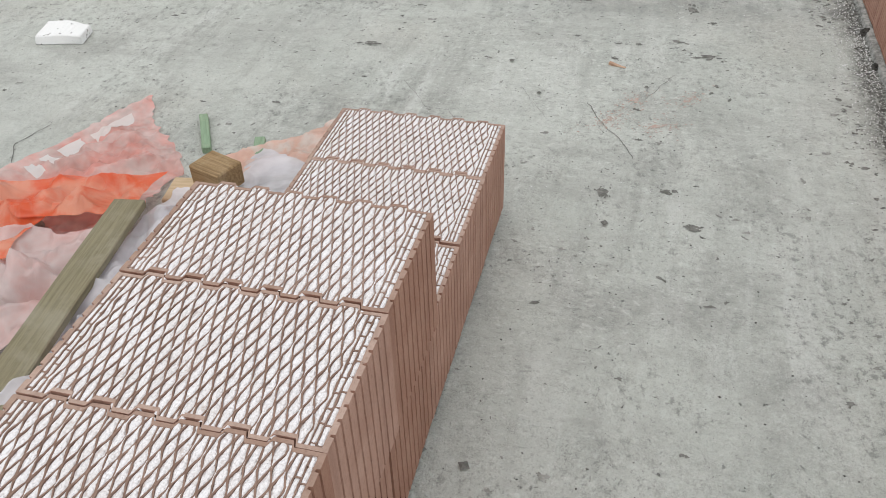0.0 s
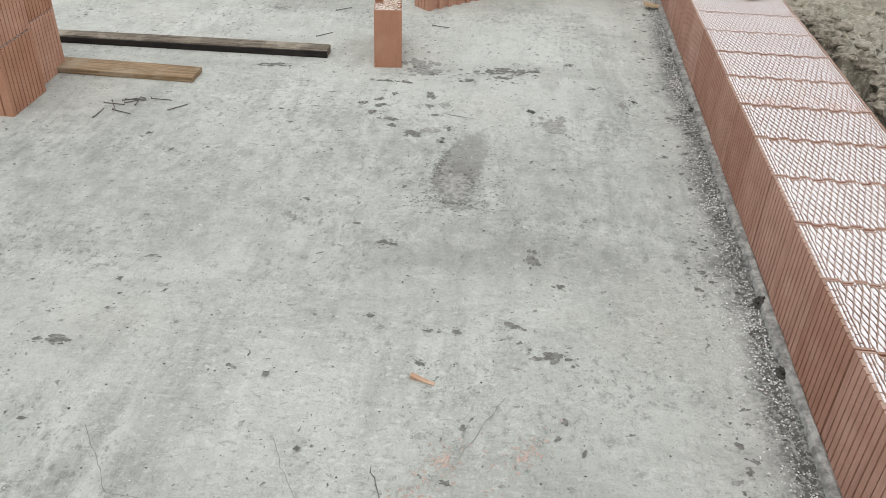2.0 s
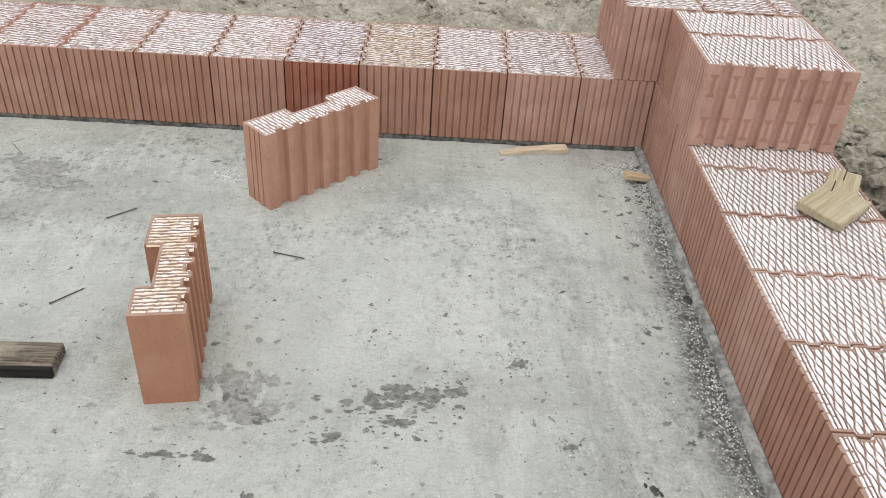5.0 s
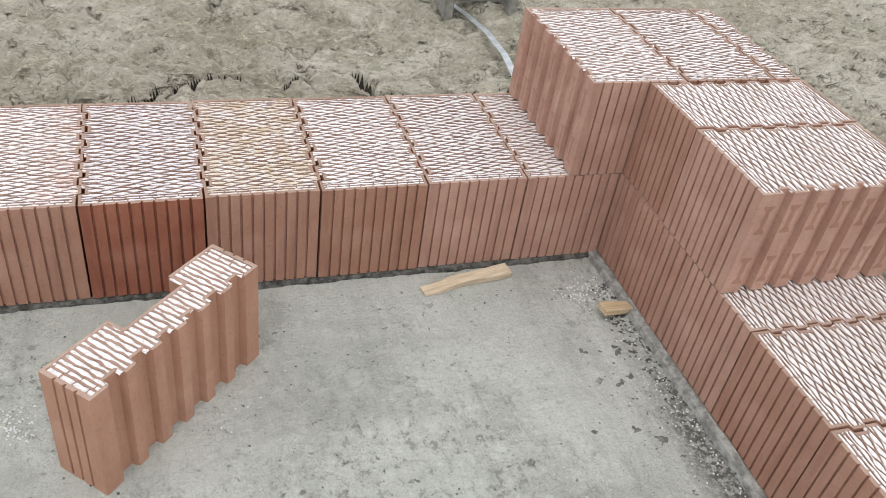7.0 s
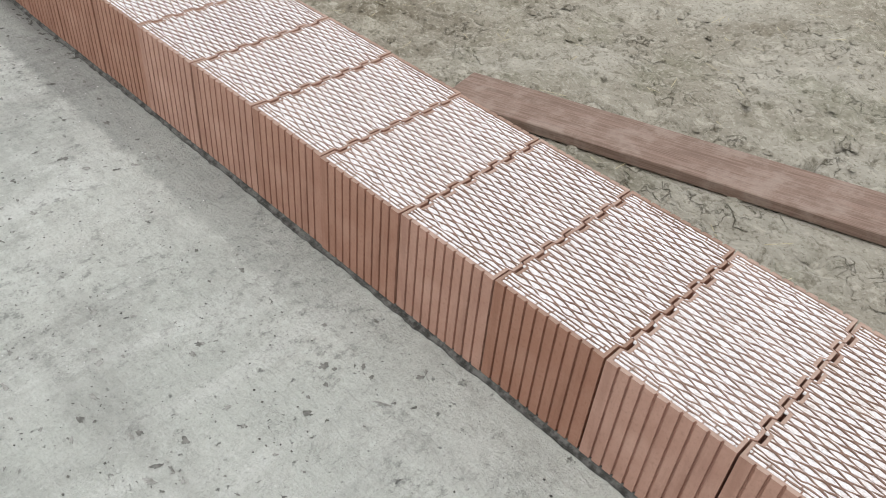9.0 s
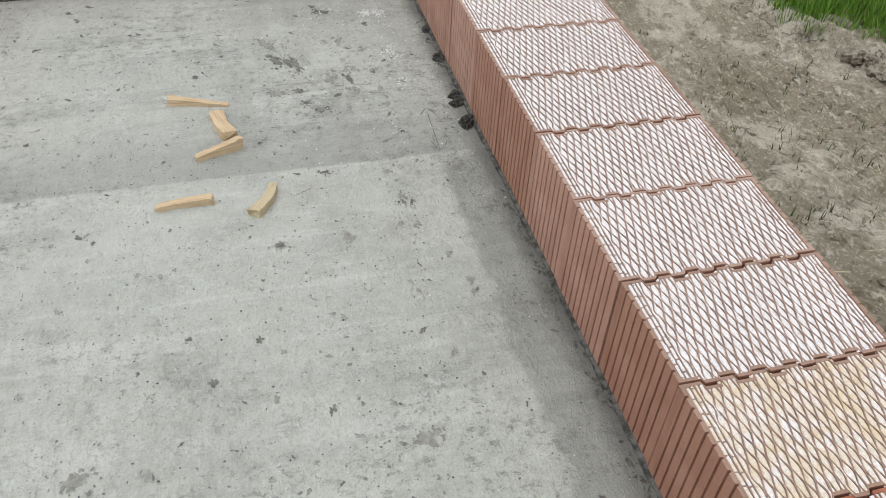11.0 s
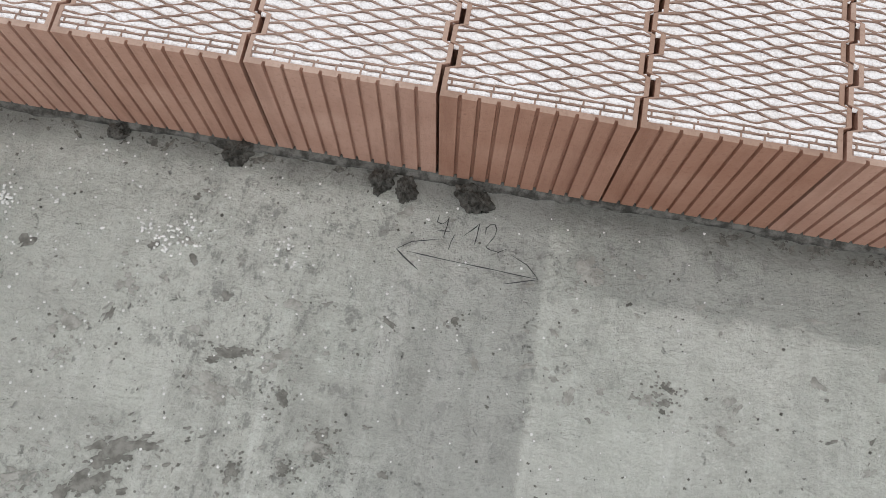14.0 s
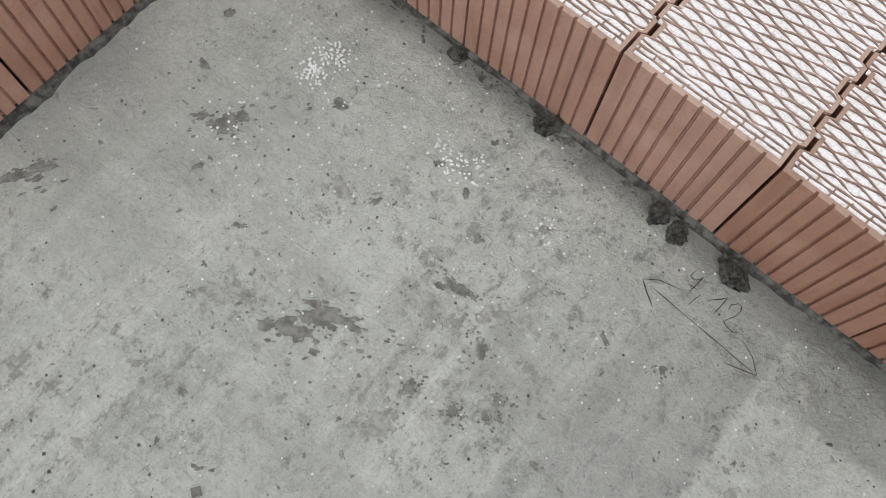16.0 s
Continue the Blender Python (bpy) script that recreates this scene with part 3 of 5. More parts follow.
                    ties.append((xa + (xb - xa) * (0.3 if r % 2 else 0.8), y - (step if r < 3 else 0), z))
        for x, y, z in ties:
            k, w, t = len(lv), 0.0012, step * 0.98
            lv += [(x - w, y, z), (x + w, y, z), (x + w, y + t, z), (x - w, y + t, z), (x - w, y, z - 0.007), (x - w, y + t, z - 0.007), (x + w, y, z - 0.007), (x + w, y + t, z - 0.007)]
            lf += [(k, k + 1, k + 2, k + 3), (k + 4, k, k + 3, k + 5), (k + 1, k + 6, k + 7, k + 2)]
    lines.append([(span(fy1)[0], fy1), (span(fy1)[1], fy1)])
    web = mesh_of(name + "_web", lv, lf, [edge_web or WEB])
    shell = mesh_of(name + "_shell", v, f, mats, slots)
    # infill heaped in every row of cells, sinking towards the webs
    iv, iff, off = [], [], rng.random() * 40
    nx = max(8, int(length / 0.0095))
    for la, lb in zip(lines, lines[1:]):
        xa, ya = [p[0] for p in la], [p[1] for p in la]
        xb, yb = [p[0] for p in lb], [p[1] for p in lb]
        lo, hi = min(xa[0], xb[0]), max(xa[-1], xb[-1])
        for i in range(nx + 1):
            x = lo + (hi - lo) * i / nx
            y0, y1 = float(np.interp(x, xa, ya)), float(np.interp(x, xb, yb))
            for j, (u, z) in enumerate(((0.0, -0.0042), (0.22, -0.0015), (0.5, -0.0008), (0.78, -0.0015), (1.0, -0.0042))):
                y = y0 + (y1 - y0) * u
                n = 0.0022 * noise.noise(Vector((x * 150 + off, y * 190, off))) if 0 < j < 4 else 0
                iv.append((x, y, height + min(0.0002, z + n)))
                if i and j:
                    k = len(iv) - 1
                    iff.append((k - 6, k - 1, k, k - 5))
    fill = mesh_of(name + "_infill", iv, iff, fills, smooth=True)
    return shell, fill, web


WALL_BLOCKS = [block_meshes("wall_block", PITCH, BD, BH, 10 + i, [CLAY, CLAY_CUT], [FILL]) for i in range(4)]
CUT_BLOCK = block_meshes("cut_block", 0.207, BD, BH, 21, [CLAY, CLAY_CUT], [FILL])
END_BLOCK = block_meshes("end_block", 0.074, BD, BH, 22, [CLAY, CLAY_CUT], [FILL])
HALF_BLOCK = block_meshes("half_block", 0.118, 0.425, BH, 23, [CLAY_SMOOTH, CLAY_CUT], [FILL], "notch", "groove", "rib", (0.15, 0.30, 0.036), 0.0105, 0.50, (0.0118, 0.0016, 0.0040), CLAY_CUT)
NARROW_BLOCK = block_meshes("narrow_block", 0.122, 0.382, BH, 24, [CLAY_SMOOTH, CLAY_CUT], [FILL_STRAW], "notch", "groove", "flat", (0.10, 0.255, 0.036), 0.0105, 0.50, (0.0118, 0.0016, 0.0040), CLAY_CUT)
CORNER_BLOCK = block_meshes("corner_block", PITCH, BD, BH, 26, [CLAY, CLAY_CUT], [FILL], right="groove", groove=0.36)
WIDE_BLOCK = block_meshes("wide_block", 0.46, 0.245, BH, 25, [CLAY_SMOOTH, CLAY_CUT], [FILL], "rib", "rib", "rib")


def brick(parent, pair, m, clay=None, fill=None, rim=None):
    """One block of a wall, a part of it, with its infill."""
    ob = put_mesh("brick", pair[0], parent, m=m)
    inf = tagged(put_mesh("infill", pair[1], ob), kind="stuff")
    tagged(put_mesh("web_lattice", pair[2], ob), kind="stuff")
    for o, material in ((ob, clay), (inf, fill)):
        if material:
            o.material_slots[0].link = "OBJECT"
            o.material_slots[0].material = material
    if rim:
        ob.material_slots[1].link = "OBJECT"
        ob.material_slots[1].material = rim
    return ob


def loose_block(pair, m, label, group="", clay=None):
    ob = put_mesh("clay_block", pair[0], None, label, m)
    tagged(ob, category="clay block", group=group)
    tagged(put_mesh("infill", pair[1], ob, "white granular infill between the webs"), kind="stuff")
    tagged(put_mesh("web_lattice", pair[2], ob), kind="stuff")
    return ob


# ---- ground, one sheet to the horizon ----
TABLES = [np.random.RandomState(k).rand(256, 256) for k in range(16)]


def lattice(px, py, seed):
    """Smooth value noise for arrays."""
    table = TABLES[seed]
    ix, iy = np.floor(px).astype(int), np.floor(py).astype(int)
    fx, fy = px - ix, py - iy
    fx, fy = fx * fx * (3 - 2 * fx), fy * fy * (3 - 2 * fy)
    a, b = table[ix % 256, iy % 256], table[(ix + 1) % 256, iy % 256]
    c, d = table[ix % 256, (iy + 1) % 256], table[(ix + 1) % 256, (iy + 1) % 256]
    return (a * (1 - fx) + b * fx) * (1 - fy) + (c * (1 - fx) + d * fx) * fy - 0.5


PLANK_X, PLANK_Y = -3.374, 1.784


def crack_gap(x, y):
    """Distance from the middle of the long open crack behind the north wall."""
    way = [(-1.25, 1.62), (-1.12, 1.69), (-0.98, 1.79), (-0.79, 1.90), (-0.71, 1.85), (-0.62, 1.78), (-0.48, 1.89), (-0.29, 1.97), (-0.20, 1.85), (-0.18, 1.66), (0.05, 1.66), (0.18, 1.62), (0.43, 1.64)]
    gap = np.full(np.shape(x), 9.0)
    jx, jy = x + 0.05 * lattice(x * 14, y * 14, 13), y + 0.05 * lattice(x * 14, y * 14, 14)
    for (ax, ay), (bx, by) in zip(way, way[1:]):
        t = np.clip(((jx - ax) * (bx - ax) + (jy - ay) * (by - ay)) / ((bx - ax) ** 2 + (by - ay) ** 2), 0, 1)
        gap = np.minimum(gap, np.hypot(jx - ax - t * (bx - ax), jy - ay - t * (by - ay)))
    return gap


def bank_line(x):
    """Where the cut bank below the grass runs."""
    return np.interp(x, [-9.8, -8.9, -8.4, -7.5, -6.5], [3.55, 3.86, 3.96, 3.86, 3.70])


def soil_height(x, y):
    """The site falls away to the west; a dug strip runs outside the east wall."""
    z = np.interp(x, [-9.5, -8, -6, -4, -2.3, -1, 0.5], [-1.72, -1.62, -1.16, -0.66, -0.47, -0.41, -0.38])
    near = np.clip((14 - np.abs(x + 3)) / 6, 0, 1) * np.clip((12 - np.abs(y)) / 5, 0, 1)
    rough = 0.10 * lattice(x * 0.9, y * 0.9, 1) + 0.055 * lattice(x * 2.7, y * 2.7, 2)
    clods = lattice(x * 8, y * 9, 3)
    rough = rough + 0.06 * np.abs(clods) + 0.040 * lattice(x * 15, y * 19, 4) + 0.016 * lattice(x * 41, y * 45, 5)
    for scale, gain, wide, a in ((2.6, 0.024, 0.04, 10), (6.5, 0.018, 0.06, 15), (14.0, 0.012, 0.09, 0)):
        n = lattice(x * scale + 1.2 * lattice(x * scale * 1.7, y * scale * 1.7, 7), y * scale * 1.5 + 1.2 * lattice(x * scale * 2, y * scale * 2, 8), a)
        rough = rough - gain * np.exp(-(n / wide) ** 2) + gain * 0.8 * n
    # shrinkage cracks along the zero line of a warped field
    w = lattice(x * 0.8 + 2.1 * lattice(x * 2, y * 2, 7), y * 1.5 + 1.5 * lattice(x * 3, y * 3, 8), 6)
    rough = rough - 0.09 * np.exp(-(w / 0.018) ** 2) * (lattice(x * 0.6, y * 0.6, 9) > -0.02)
    rough = rough - 0.055 * np.clip((0.021 - crack_gap(x, y)) / 0.011, 0, 1)
    edge = 1.20 + 0.30 * lattice(x * 0 + 3.3, y * 2.6, 11) + 0.16 * lattice(y * 7, x * 3, 12) + 0.07 * lattice(y * 19, x * 15, 2)
    dug = np.clip((edge - x) / 0.09, 0, 1) * (x > 0) * np.clip((1.0 - y) / 0.2, 0, 1)
    # cut bank below the grass
    bank = y - bank_line(x) + 0.12 * lattice(x * 5, y * 5, 3)
    z = z + 0.15 * np.clip(bank / 0.07, 0, 1) * np.clip((-6.2 - x) / 0.5, 0, 1) * np.clip((x + 9.8) / 0.5, 0, 1) * near
    # pressed flat under the scaffold plank
    u, w = (x - PLANK_X) * 0.974 + (y - PLANK_Y) * 0.225, (y - PLANK_Y) * 0.974 - (x - PLANK_X) * 0.225
    flat = np.clip((1.25 - np.abs(u)) / 0.08, 0, 1) * np.clip((0.24 - np.abs(w)) / 0.08, 0, 1)
    hole = np.clip(1.5 - np.hypot(x - 0.98, (y - 0.78) * 0.8) / 0.12 + 0.8 * lattice(x * 12, y * 12, 9), 0, 1)
    ground = z + rough * near - (0.55 * dug + 0.30 * hole * dug + 0.08 * dug * (1 - dug) * 4 * lattice(x * 22, y * 22, 7)) * near
    return ground + flat * (-0.512 + 0.070 * u - ground)


def build_ground():
    far = [12, 20, 40, 80, 160, 300]
    xs = np.array([-f for f in far[::-1]] + list(np.arange(-11, -3, 0.034)) + list(np.arange(-3, -1.5, 0.014)) + list(np.arange(-1.5, 0.3, 0.012)) + list(np.arange(0.3, 2.2, 0.016)) + list(np.arange(2.2, 3.6, 0.035)) + [4, 5, 7] + far)
    ys = np.array([-f for f in far[::-1]] + list(np.arange(-9, -2, 0.25)) + list(np.arange(-2, 0.5, 0.03)) + list(np.arange(0.5, 1.3, 0.02)) + list(np.arange(1.3, 1.55, 0.010)) + list(np.arange(1.55, 2.05, 0.005)) + list(np.arange(2.05, 3, 0.014)) + list(np.arange(3, 6.6, 0.036)) + [7, 8, 10] + far)
    gx, gy = np.meshgrid(xs, ys)
    gz = soil_height(gx, gy)
    nx, ny = len(xs), len(ys)
    verts = np.stack([gx, gy, gz], -1).reshape(-1, 3)
    i = np.arange(nx * ny).reshape(ny, nx)
    faces = np.stack([i[:-1, :-1], i[:-1, 1:], i[1:, 1:], i[1:, :-1]], -1).reshape(-1, 4)
    mid = verts[faces].mean(1)
    # faces inside the crack take the painted shade tone
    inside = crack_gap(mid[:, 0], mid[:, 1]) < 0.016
    ob = new("ground", mesh_of("ground", verts.tolist(), faces.tolist(), [SOIL, CRACK_SHADE], inside.astype(int).tolist(), True))
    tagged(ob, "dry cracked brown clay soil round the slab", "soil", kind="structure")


build_ground()


# ---- slab ----
SLAB = (-7.66, 0.45, -9.0, 0.45)


def build_slab():
    x0, x1, y0, y1 = SLAB
    bm = bmesh.new()
    bmesh.ops.create_cube(bm, size=1, matrix=Matrix.Translation(((x0 + x1) / 2, (y0 + y1) / 2, -0.95)) @ Matrix.Diagonal((x1 - x0, y1 - y0, 1.9, 1)))
    bmesh.ops.bevel(bm, geom=[e for e in bm.edges if min(v.co.z for v in e.verts) > -0.1], offset=0.008, segments=1, affect="EDGES")
    me = bpy.data.meshes.new("floor")
    bm.to_mesh(me)
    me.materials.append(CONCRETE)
    ob = new("floor", me)
    return tagged(ob, "pale grey-green concrete floor slab with stains and pits", "floor", kind="structure")


floor = build_slab()


def ribbon(name, points, width, material, parent, seed=1, jitter=0.004, z=0.0012):
    """A fine crack or drawn line lying on the slab."""
    rng = random.Random(seed)
    line = []
    for (xa, ya), (xb, yb) in zip(points, points[1:]):
        n = max(2, int(math.hypot(xb - xa, yb - ya) / 0.018))
        for k in range(n):
            line.append((xa + (xb - xa) * k / n + rng.uniform(-jitter, jitter), ya + (yb - ya) * k / n + rng.uniform(-jitter, jitter)))
    line.append(points[-1])
    v, f = [], []
    for k, (x, y) in enumerate(line):
        xa, ya = line[max(k - 1, 0)]
        xb, yb = line[min(k + 1, len(line) - 1)]
        d = math.hypot(xb - xa, yb - ya) or 1
        w = width * rng.uniform(0.5, 1.3) * (0.35 if k in (0, len(line) - 1) else 1) / 2
        v += [(x - (yb - ya) / d * w, y + (xb - xa) / d * w, z), (x + (yb - ya) / d * w, y - (xb - xa) / d * w, z)]
        if k:
            f.append((2 * k - 2, 2 * k - 1, 2 * k + 1, 2 * k))
    return put_mesh(name, mesh_of(name, v, f, [material]), parent)


ribbon("crack", [(-1.18, -3.48), (-1.14, -3.56), (-1.07, -3.67)], 0.0016, SMEAR_SOFT, floor, 1, 0.003)
ribbon("crack", [(-0.96, -3.53), (-0.91, -3.65), (-0.83, -3.76), (-0.79, -3.86)], 0.0024, SMEAR, floor, 2, 0.003)
ribbon("crack", [(-1.59, -3.50), (-1.50, -3.62), (-1.47, -3.67), (-1.39, -3.68), (-1.32, -3.78), (-1.23, -3.89)], 0.0016, SMEAR_SOFT, floor, 3, 0.003)
ribbon("crack", [(-0.78, -3.49), (-0.69, -3.29)], 0.003, SMEAR_SOFT, floor, 4, 0.004)
ribbon("crack", [(-2.62, -4.02), (-2.66, -4.15), (-2.60, -4.25)], 0.003, SMEAR, floor, 5, 0.003)
ribbon("crack", [(-2.10, -0.15), (-2.13, -0.19), (-2.06, -0.27)], 0.003, SMEAR, floor, 6)
ribbon("crack", [(-1.009, -1.751), (-0.971, -1.767), (-0.913, -1.779), (-0.871, -1.784)], 0.004, SMEAR, floor, 11, 0.001)
ribbon("crack", [(-1.010, -1.744), (-0.975, -1.739), (-0.962, -1.707)], 0.003, SMEAR_SOFT, floor, 12, 0.001)
ribbon("crack", [(-5.98, -0.50), (-5.95, -0.56)], 0.0022, GRIT, floor, 7)


def dimension_mark():
    """Pencilled double arrow with its dimension."""
    ob = empty("pencil_mark", pose(0, 0, 0), "pencilled double arrow and dimension written on concrete", "marking", kind="structure")
    for points, w in (([(-6.291, -0.126), (-6.27, -0.11), (-6.231, -0.099)], 0.0016), ([(-6.291, -0.126), (-6.276, -0.137), (-6.254, -0.152)], 0.0026),
                      ([(-6.272, -0.127), (-6.202, -0.130), (-6.077, -0.135)], 0.0015), ([(-6.076, -0.135), (-6.095, -0.116), (-6.121, -0.105)], 0.0016),
                      ([(-6.076, -0.136), (-6.10, -0.143), (-6.126, -0.151)], 0.0018)):
        ribbon("arrow_stroke", points, w, PENCIL, ob, 8, 0.0004)
    # the handwritten figures 7,12
    seven = [[(-6.237, -0.060), (-6.238, -0.073), (-6.230, -0.075), (-6.224, -0.069), (-6.222, -0.062), (-6.223, -0.078), (-6.225, -0.093)], [(-6.236, -0.086), (-6.217, -0.085)]]
    comma = [[(-6.209, -0.088), (-6.213, -0.102), (-6.215, -0.114)]]
    one = [[(-6.197, -0.089), (-6.185, -0.077), (-6.175, -0.064), (-6.176, -0.083), (-6.178, -0.100)]]
    two = [[(-6.164, -0.080), (-6.164, -0.069), (-6.158, -0.062), (-6.152, -0.062), (-6.148, -0.069), (-6.150, -0.081), (-6.156, -0.092), (-6.160, -0.099), (-6.152, -0.103), (-6.141, -0.104), (-6.129, -0.097)]]
    for name, strokes in (("figure_seven", seven), ("comma", comma), ("figure_one", one), ("figure_two", two)):
        for points in strokes:
            ribbon(name, points, 0.0016, PENCIL, ob, 9, 0.0003)


dimension_mark()


# ---- walls of hollow clay blocks ----
def mortar_bed(parent, length, m, reach, high, seed, material=None, ragged=1.4):
    """Bed of mortar under a wall: x along it, y = 0 the room face; squeezed out unevenly on the room side."""
    v, f = [], []
    n = int(length / 0.013)
    for k in range(n + 1):
        s = length * k / n
        a = noise.noise(Vector((s * 3.1, seed, 0))) * 0.6 + noise.noise(Vector((s * 13, seed, 3))) * 0.5 + noise.noise(Vector((s * 47, seed, 5))) * 0.5
        e = max(0.005, reach * (1 + ragged * a))
        h = high * (0.9 + 0.5 * noise.noise(Vector((s * 9, seed, 7))))
        v += [(s, BD - 0.01, 0.0120), (s, 0.004, 0.0120), (s, -0.004, h), (s, -e * 0.86, h * 0.85), (s, -e, 0.0)]
        if k:
            b, c = 5 * (k - 1), 5 * k
            f += [(b + q, b + q + 1, c + q + 1, c + q) for q in range(4)]
    put_mesh("mortar_bed", mesh_of("mortar_bed", v, [q[::-1] for q in f], [material or MORTAR]), parent, "rough grey mortar bed", m)


TOP = 0.0125
rng = random.Random(4)


def wobble(m):
    return m @ pose(rng.uniform(-0.0005, 0.0005), rng.uniform(-0.0022, 0.0022), rng.uniform(-0.0012, 0.0012), 0, 0, rng.uniform(-0.06, 0.06))


wall_north = empty("wall_north", pose(0, 0, 0), "low north wall of ribbed terracotta hollow blocks on mortar", "wall", kind="structure")
mortar_bed(wall_north, 7.6, pose(-7.62, 0, 0), 0.008, 0.007, 3)
NORTH_LOOKS = {4: (CLAY_DAMP, FILL_COOL), 3: (None, FILL_YELLOW), 8: (None, FILL_RED), 19: (None, FILL_STRAW), 18: (None, FILL_RED), 5: (None, FILL_PINK), 7: (None, FILL_PINK), 9: (None, FILL_PINK)}
for k in range(30):
    clay, fill = NORTH_LOOKS.get(k, (None, None))
    brick(wall_north, WALL_BLOCKS[rng.randrange(4)], wobble(pose(-PITCH * (k + 0.5) - 0.002, 0, TOP)), clay, fill, CUT_RED if k in (8, 18) else None)
# second course at the north-east corner
for x, pair in ((-0.020, WALL_BLOCKS[1]), (0.230, WALL_BLOCKS[3]), (0.392, END_BLOCK)):
    course = brick(wall_north, pair, pose(x, 0, TOP + BH + 0.002))
    west_end = course if x < 0 else west_end

wall_east = empty("wall_east", pose(0, 0, 0), "low east wall of ribbed terracotta hollow blocks on mortar", "wall", kind="structure")
mortar_bed(wall_east, 6.97, pose(0, 0.4, 0, 0, 0, -90), 0.026, 0.020, 9, MORTAR_PALE, 0.35)
for k in range(-2, 26):
    fill = FILL_PINK if k == 7 else None
    brick(wall_east, WALL_BLOCKS[rng.randrange(4)], wobble(pose(0, -0.073 - PITCH * (k + 0.5), TOP, 0, 0, -90)), None, fill)
brick(wall_east, CUT_BLOCK, pose(0.003, -0.106, TOP + BH + 0.002, 0, 0, -90))
end = brick(wall_east, CORNER_BLOCK, pose(0, -0.337, TOP + BH + 0.002, 0, 0, -90))


def die_marks(block, x, size):
    """Faint bone-shaped marks that the die left on the bands between the grooves of an end face."""
    v, f, step = [], [], BD / 6.9
    for i in range(7):
        y = BD / 2 + (i - 3) * step
        for zc in (0.058, 0.186):
            k = len(v)
            for z, w in ((-0.034, 0.013), (-0.028, 0.011), (-0.019, 0.004), (0.0, 0.0055), (0.019, 0.004), (0.028, 0.011), (0.034, 0.013)):
                v += [(x, y - w * size, zc + z), (x, y + w * size, zc + z)]
            f += [(k + 2 * q, k + 2 * q + 1, k + 2 * q + 3, k + 2 * q + 2) for q in range(6)]
    put_mesh("die_marks", mesh_of("die_marks", v, f, [CLAY_MARK]), block, "bone-shaped marks on the grooved end face")


die_marks(end, PITCH / 2 - 0.0018, 1.0)
die_marks(west_end, -PITCH / 2 + 0.0018, 0.75)

wall_west = empty("wall_west", pose(0, 0, 0), "low west wall of ribbed terracotta hollow blocks on mortar", "wall", kind="structure")
mortar_bed(wall_west, 5.0, pose(-7.205, -5.02, 0, 0, 0, 90), 0.012, 0.012, 5)
for k in range(20):
    brick(wall_west, WALL_BLOCKS[rng.randrange(4)], wobble(pose(-7.205, -0.022 - PITCH * (k + 0.5), TOP, 0, 0, 90)))


# ---- loose blocks on the slab ----
def place_half(pair, corner, heading, z=0.0):
    """The block's teeth side lies to the right of its heading; corner is the near end of that side."""
    return Matrix.Translation((corner[0], corner[1], z)) @ pose(0, 0, 0, 0, 0, heading - 90)


m = place_half(HALF_BLOCK, (-1.258, -0.482), 45)
loose_block(HALF_BLOCK, m, "orange half block with a notch, standing on concrete near the wall")
m = place_half(NARROW_BLOCK, (-1.29, -1.325), 99)
loose_block(NARROW_BLOCK, m, "smooth-ended terracotta half block with a notch, standing alone")

# stack of wide ribbed blocks
for x, y, z, a in ((-2.782, -2.083, 0, 1.6), (-2.825, -1.832, 0, 2.8), (-2.788, -2.079, BH + 0.003, 2.2), (-2.828, -1.829, BH + 0.003, 2.4)):
    loose_block(WIDE_BLOCK, pose(x, y, z, 0, 0, a), "orange ribbed clay block in a stack on the slab", "stacked ribbed blocks")
# half blocks lying on their sides, cells facing out
for x, y, z in ((-3.32, -1.69, 0.062), (-3.36, -1.68, 0.186)):
    ob = loose_block(HALF_BLOCK, Matrix.Translation((x, y, z)) @ Matrix(((0, 1, 0, -0.21), (0, 0, -1, 0), (-1, 0, 0, 0), (0, 0, 0, 1))),
                     "half block laid on its side with white cells showing", "half blocks on their sides")

# pile of wall blocks beside the plastic sheets
PILE_X = -1.112
for y, z in ((-4.192, 0.021), (-4.437, 0.021), (-4.690, 0.021), (-4.938, 0.021), (-5.188, 0.021), (-5.438, 0.021), (-5.688, 0.021),
             (-4.918, 0.272), (-5.166, 0.272), (-5.412, 0.272), (-5.662, 0.272)):
    loose_block(WALL_BLOCKS[rng.randrange(4)], pose(PILE_X + (0.012 if z > 0.1 else 0), y - 0.123, z, 0, 0, 90 + rng.uniform(-0.6, 0.6)),
                "terracotta hollow block with white infill in a pile", "piled wall blocks")


# ---- timber ----
def board(name, label, category, sx, sy, sz, m, material, seed, wear=0.003, taper=0.0, group="", lip=0.0, cuts=6):
    bm = rough_box(sx, sy, sz, seed, wear, cuts, taper, lip)
    ob = part(name, bm, material, None, label)
    ob.matrix_basis = m
    return tagged(ob, category=category, group=group)


board("board", "weathered yellow-brown pine board lying on concrete", "board", 1.5, 0.120, 0.024, pose(-2.79, -1.590, 0, 0, 0, 0.3), PINE_OLD, 31)
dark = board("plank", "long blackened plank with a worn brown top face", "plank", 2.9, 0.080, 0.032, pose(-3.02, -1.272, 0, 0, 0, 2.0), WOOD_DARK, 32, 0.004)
part("black_side", rough_box(2.89, 0.012, 0.027, 33, 0.003), WOOD_SIDE, dark, "black edge strip").matrix_basis = pose(0.004, -0.0425, 0)

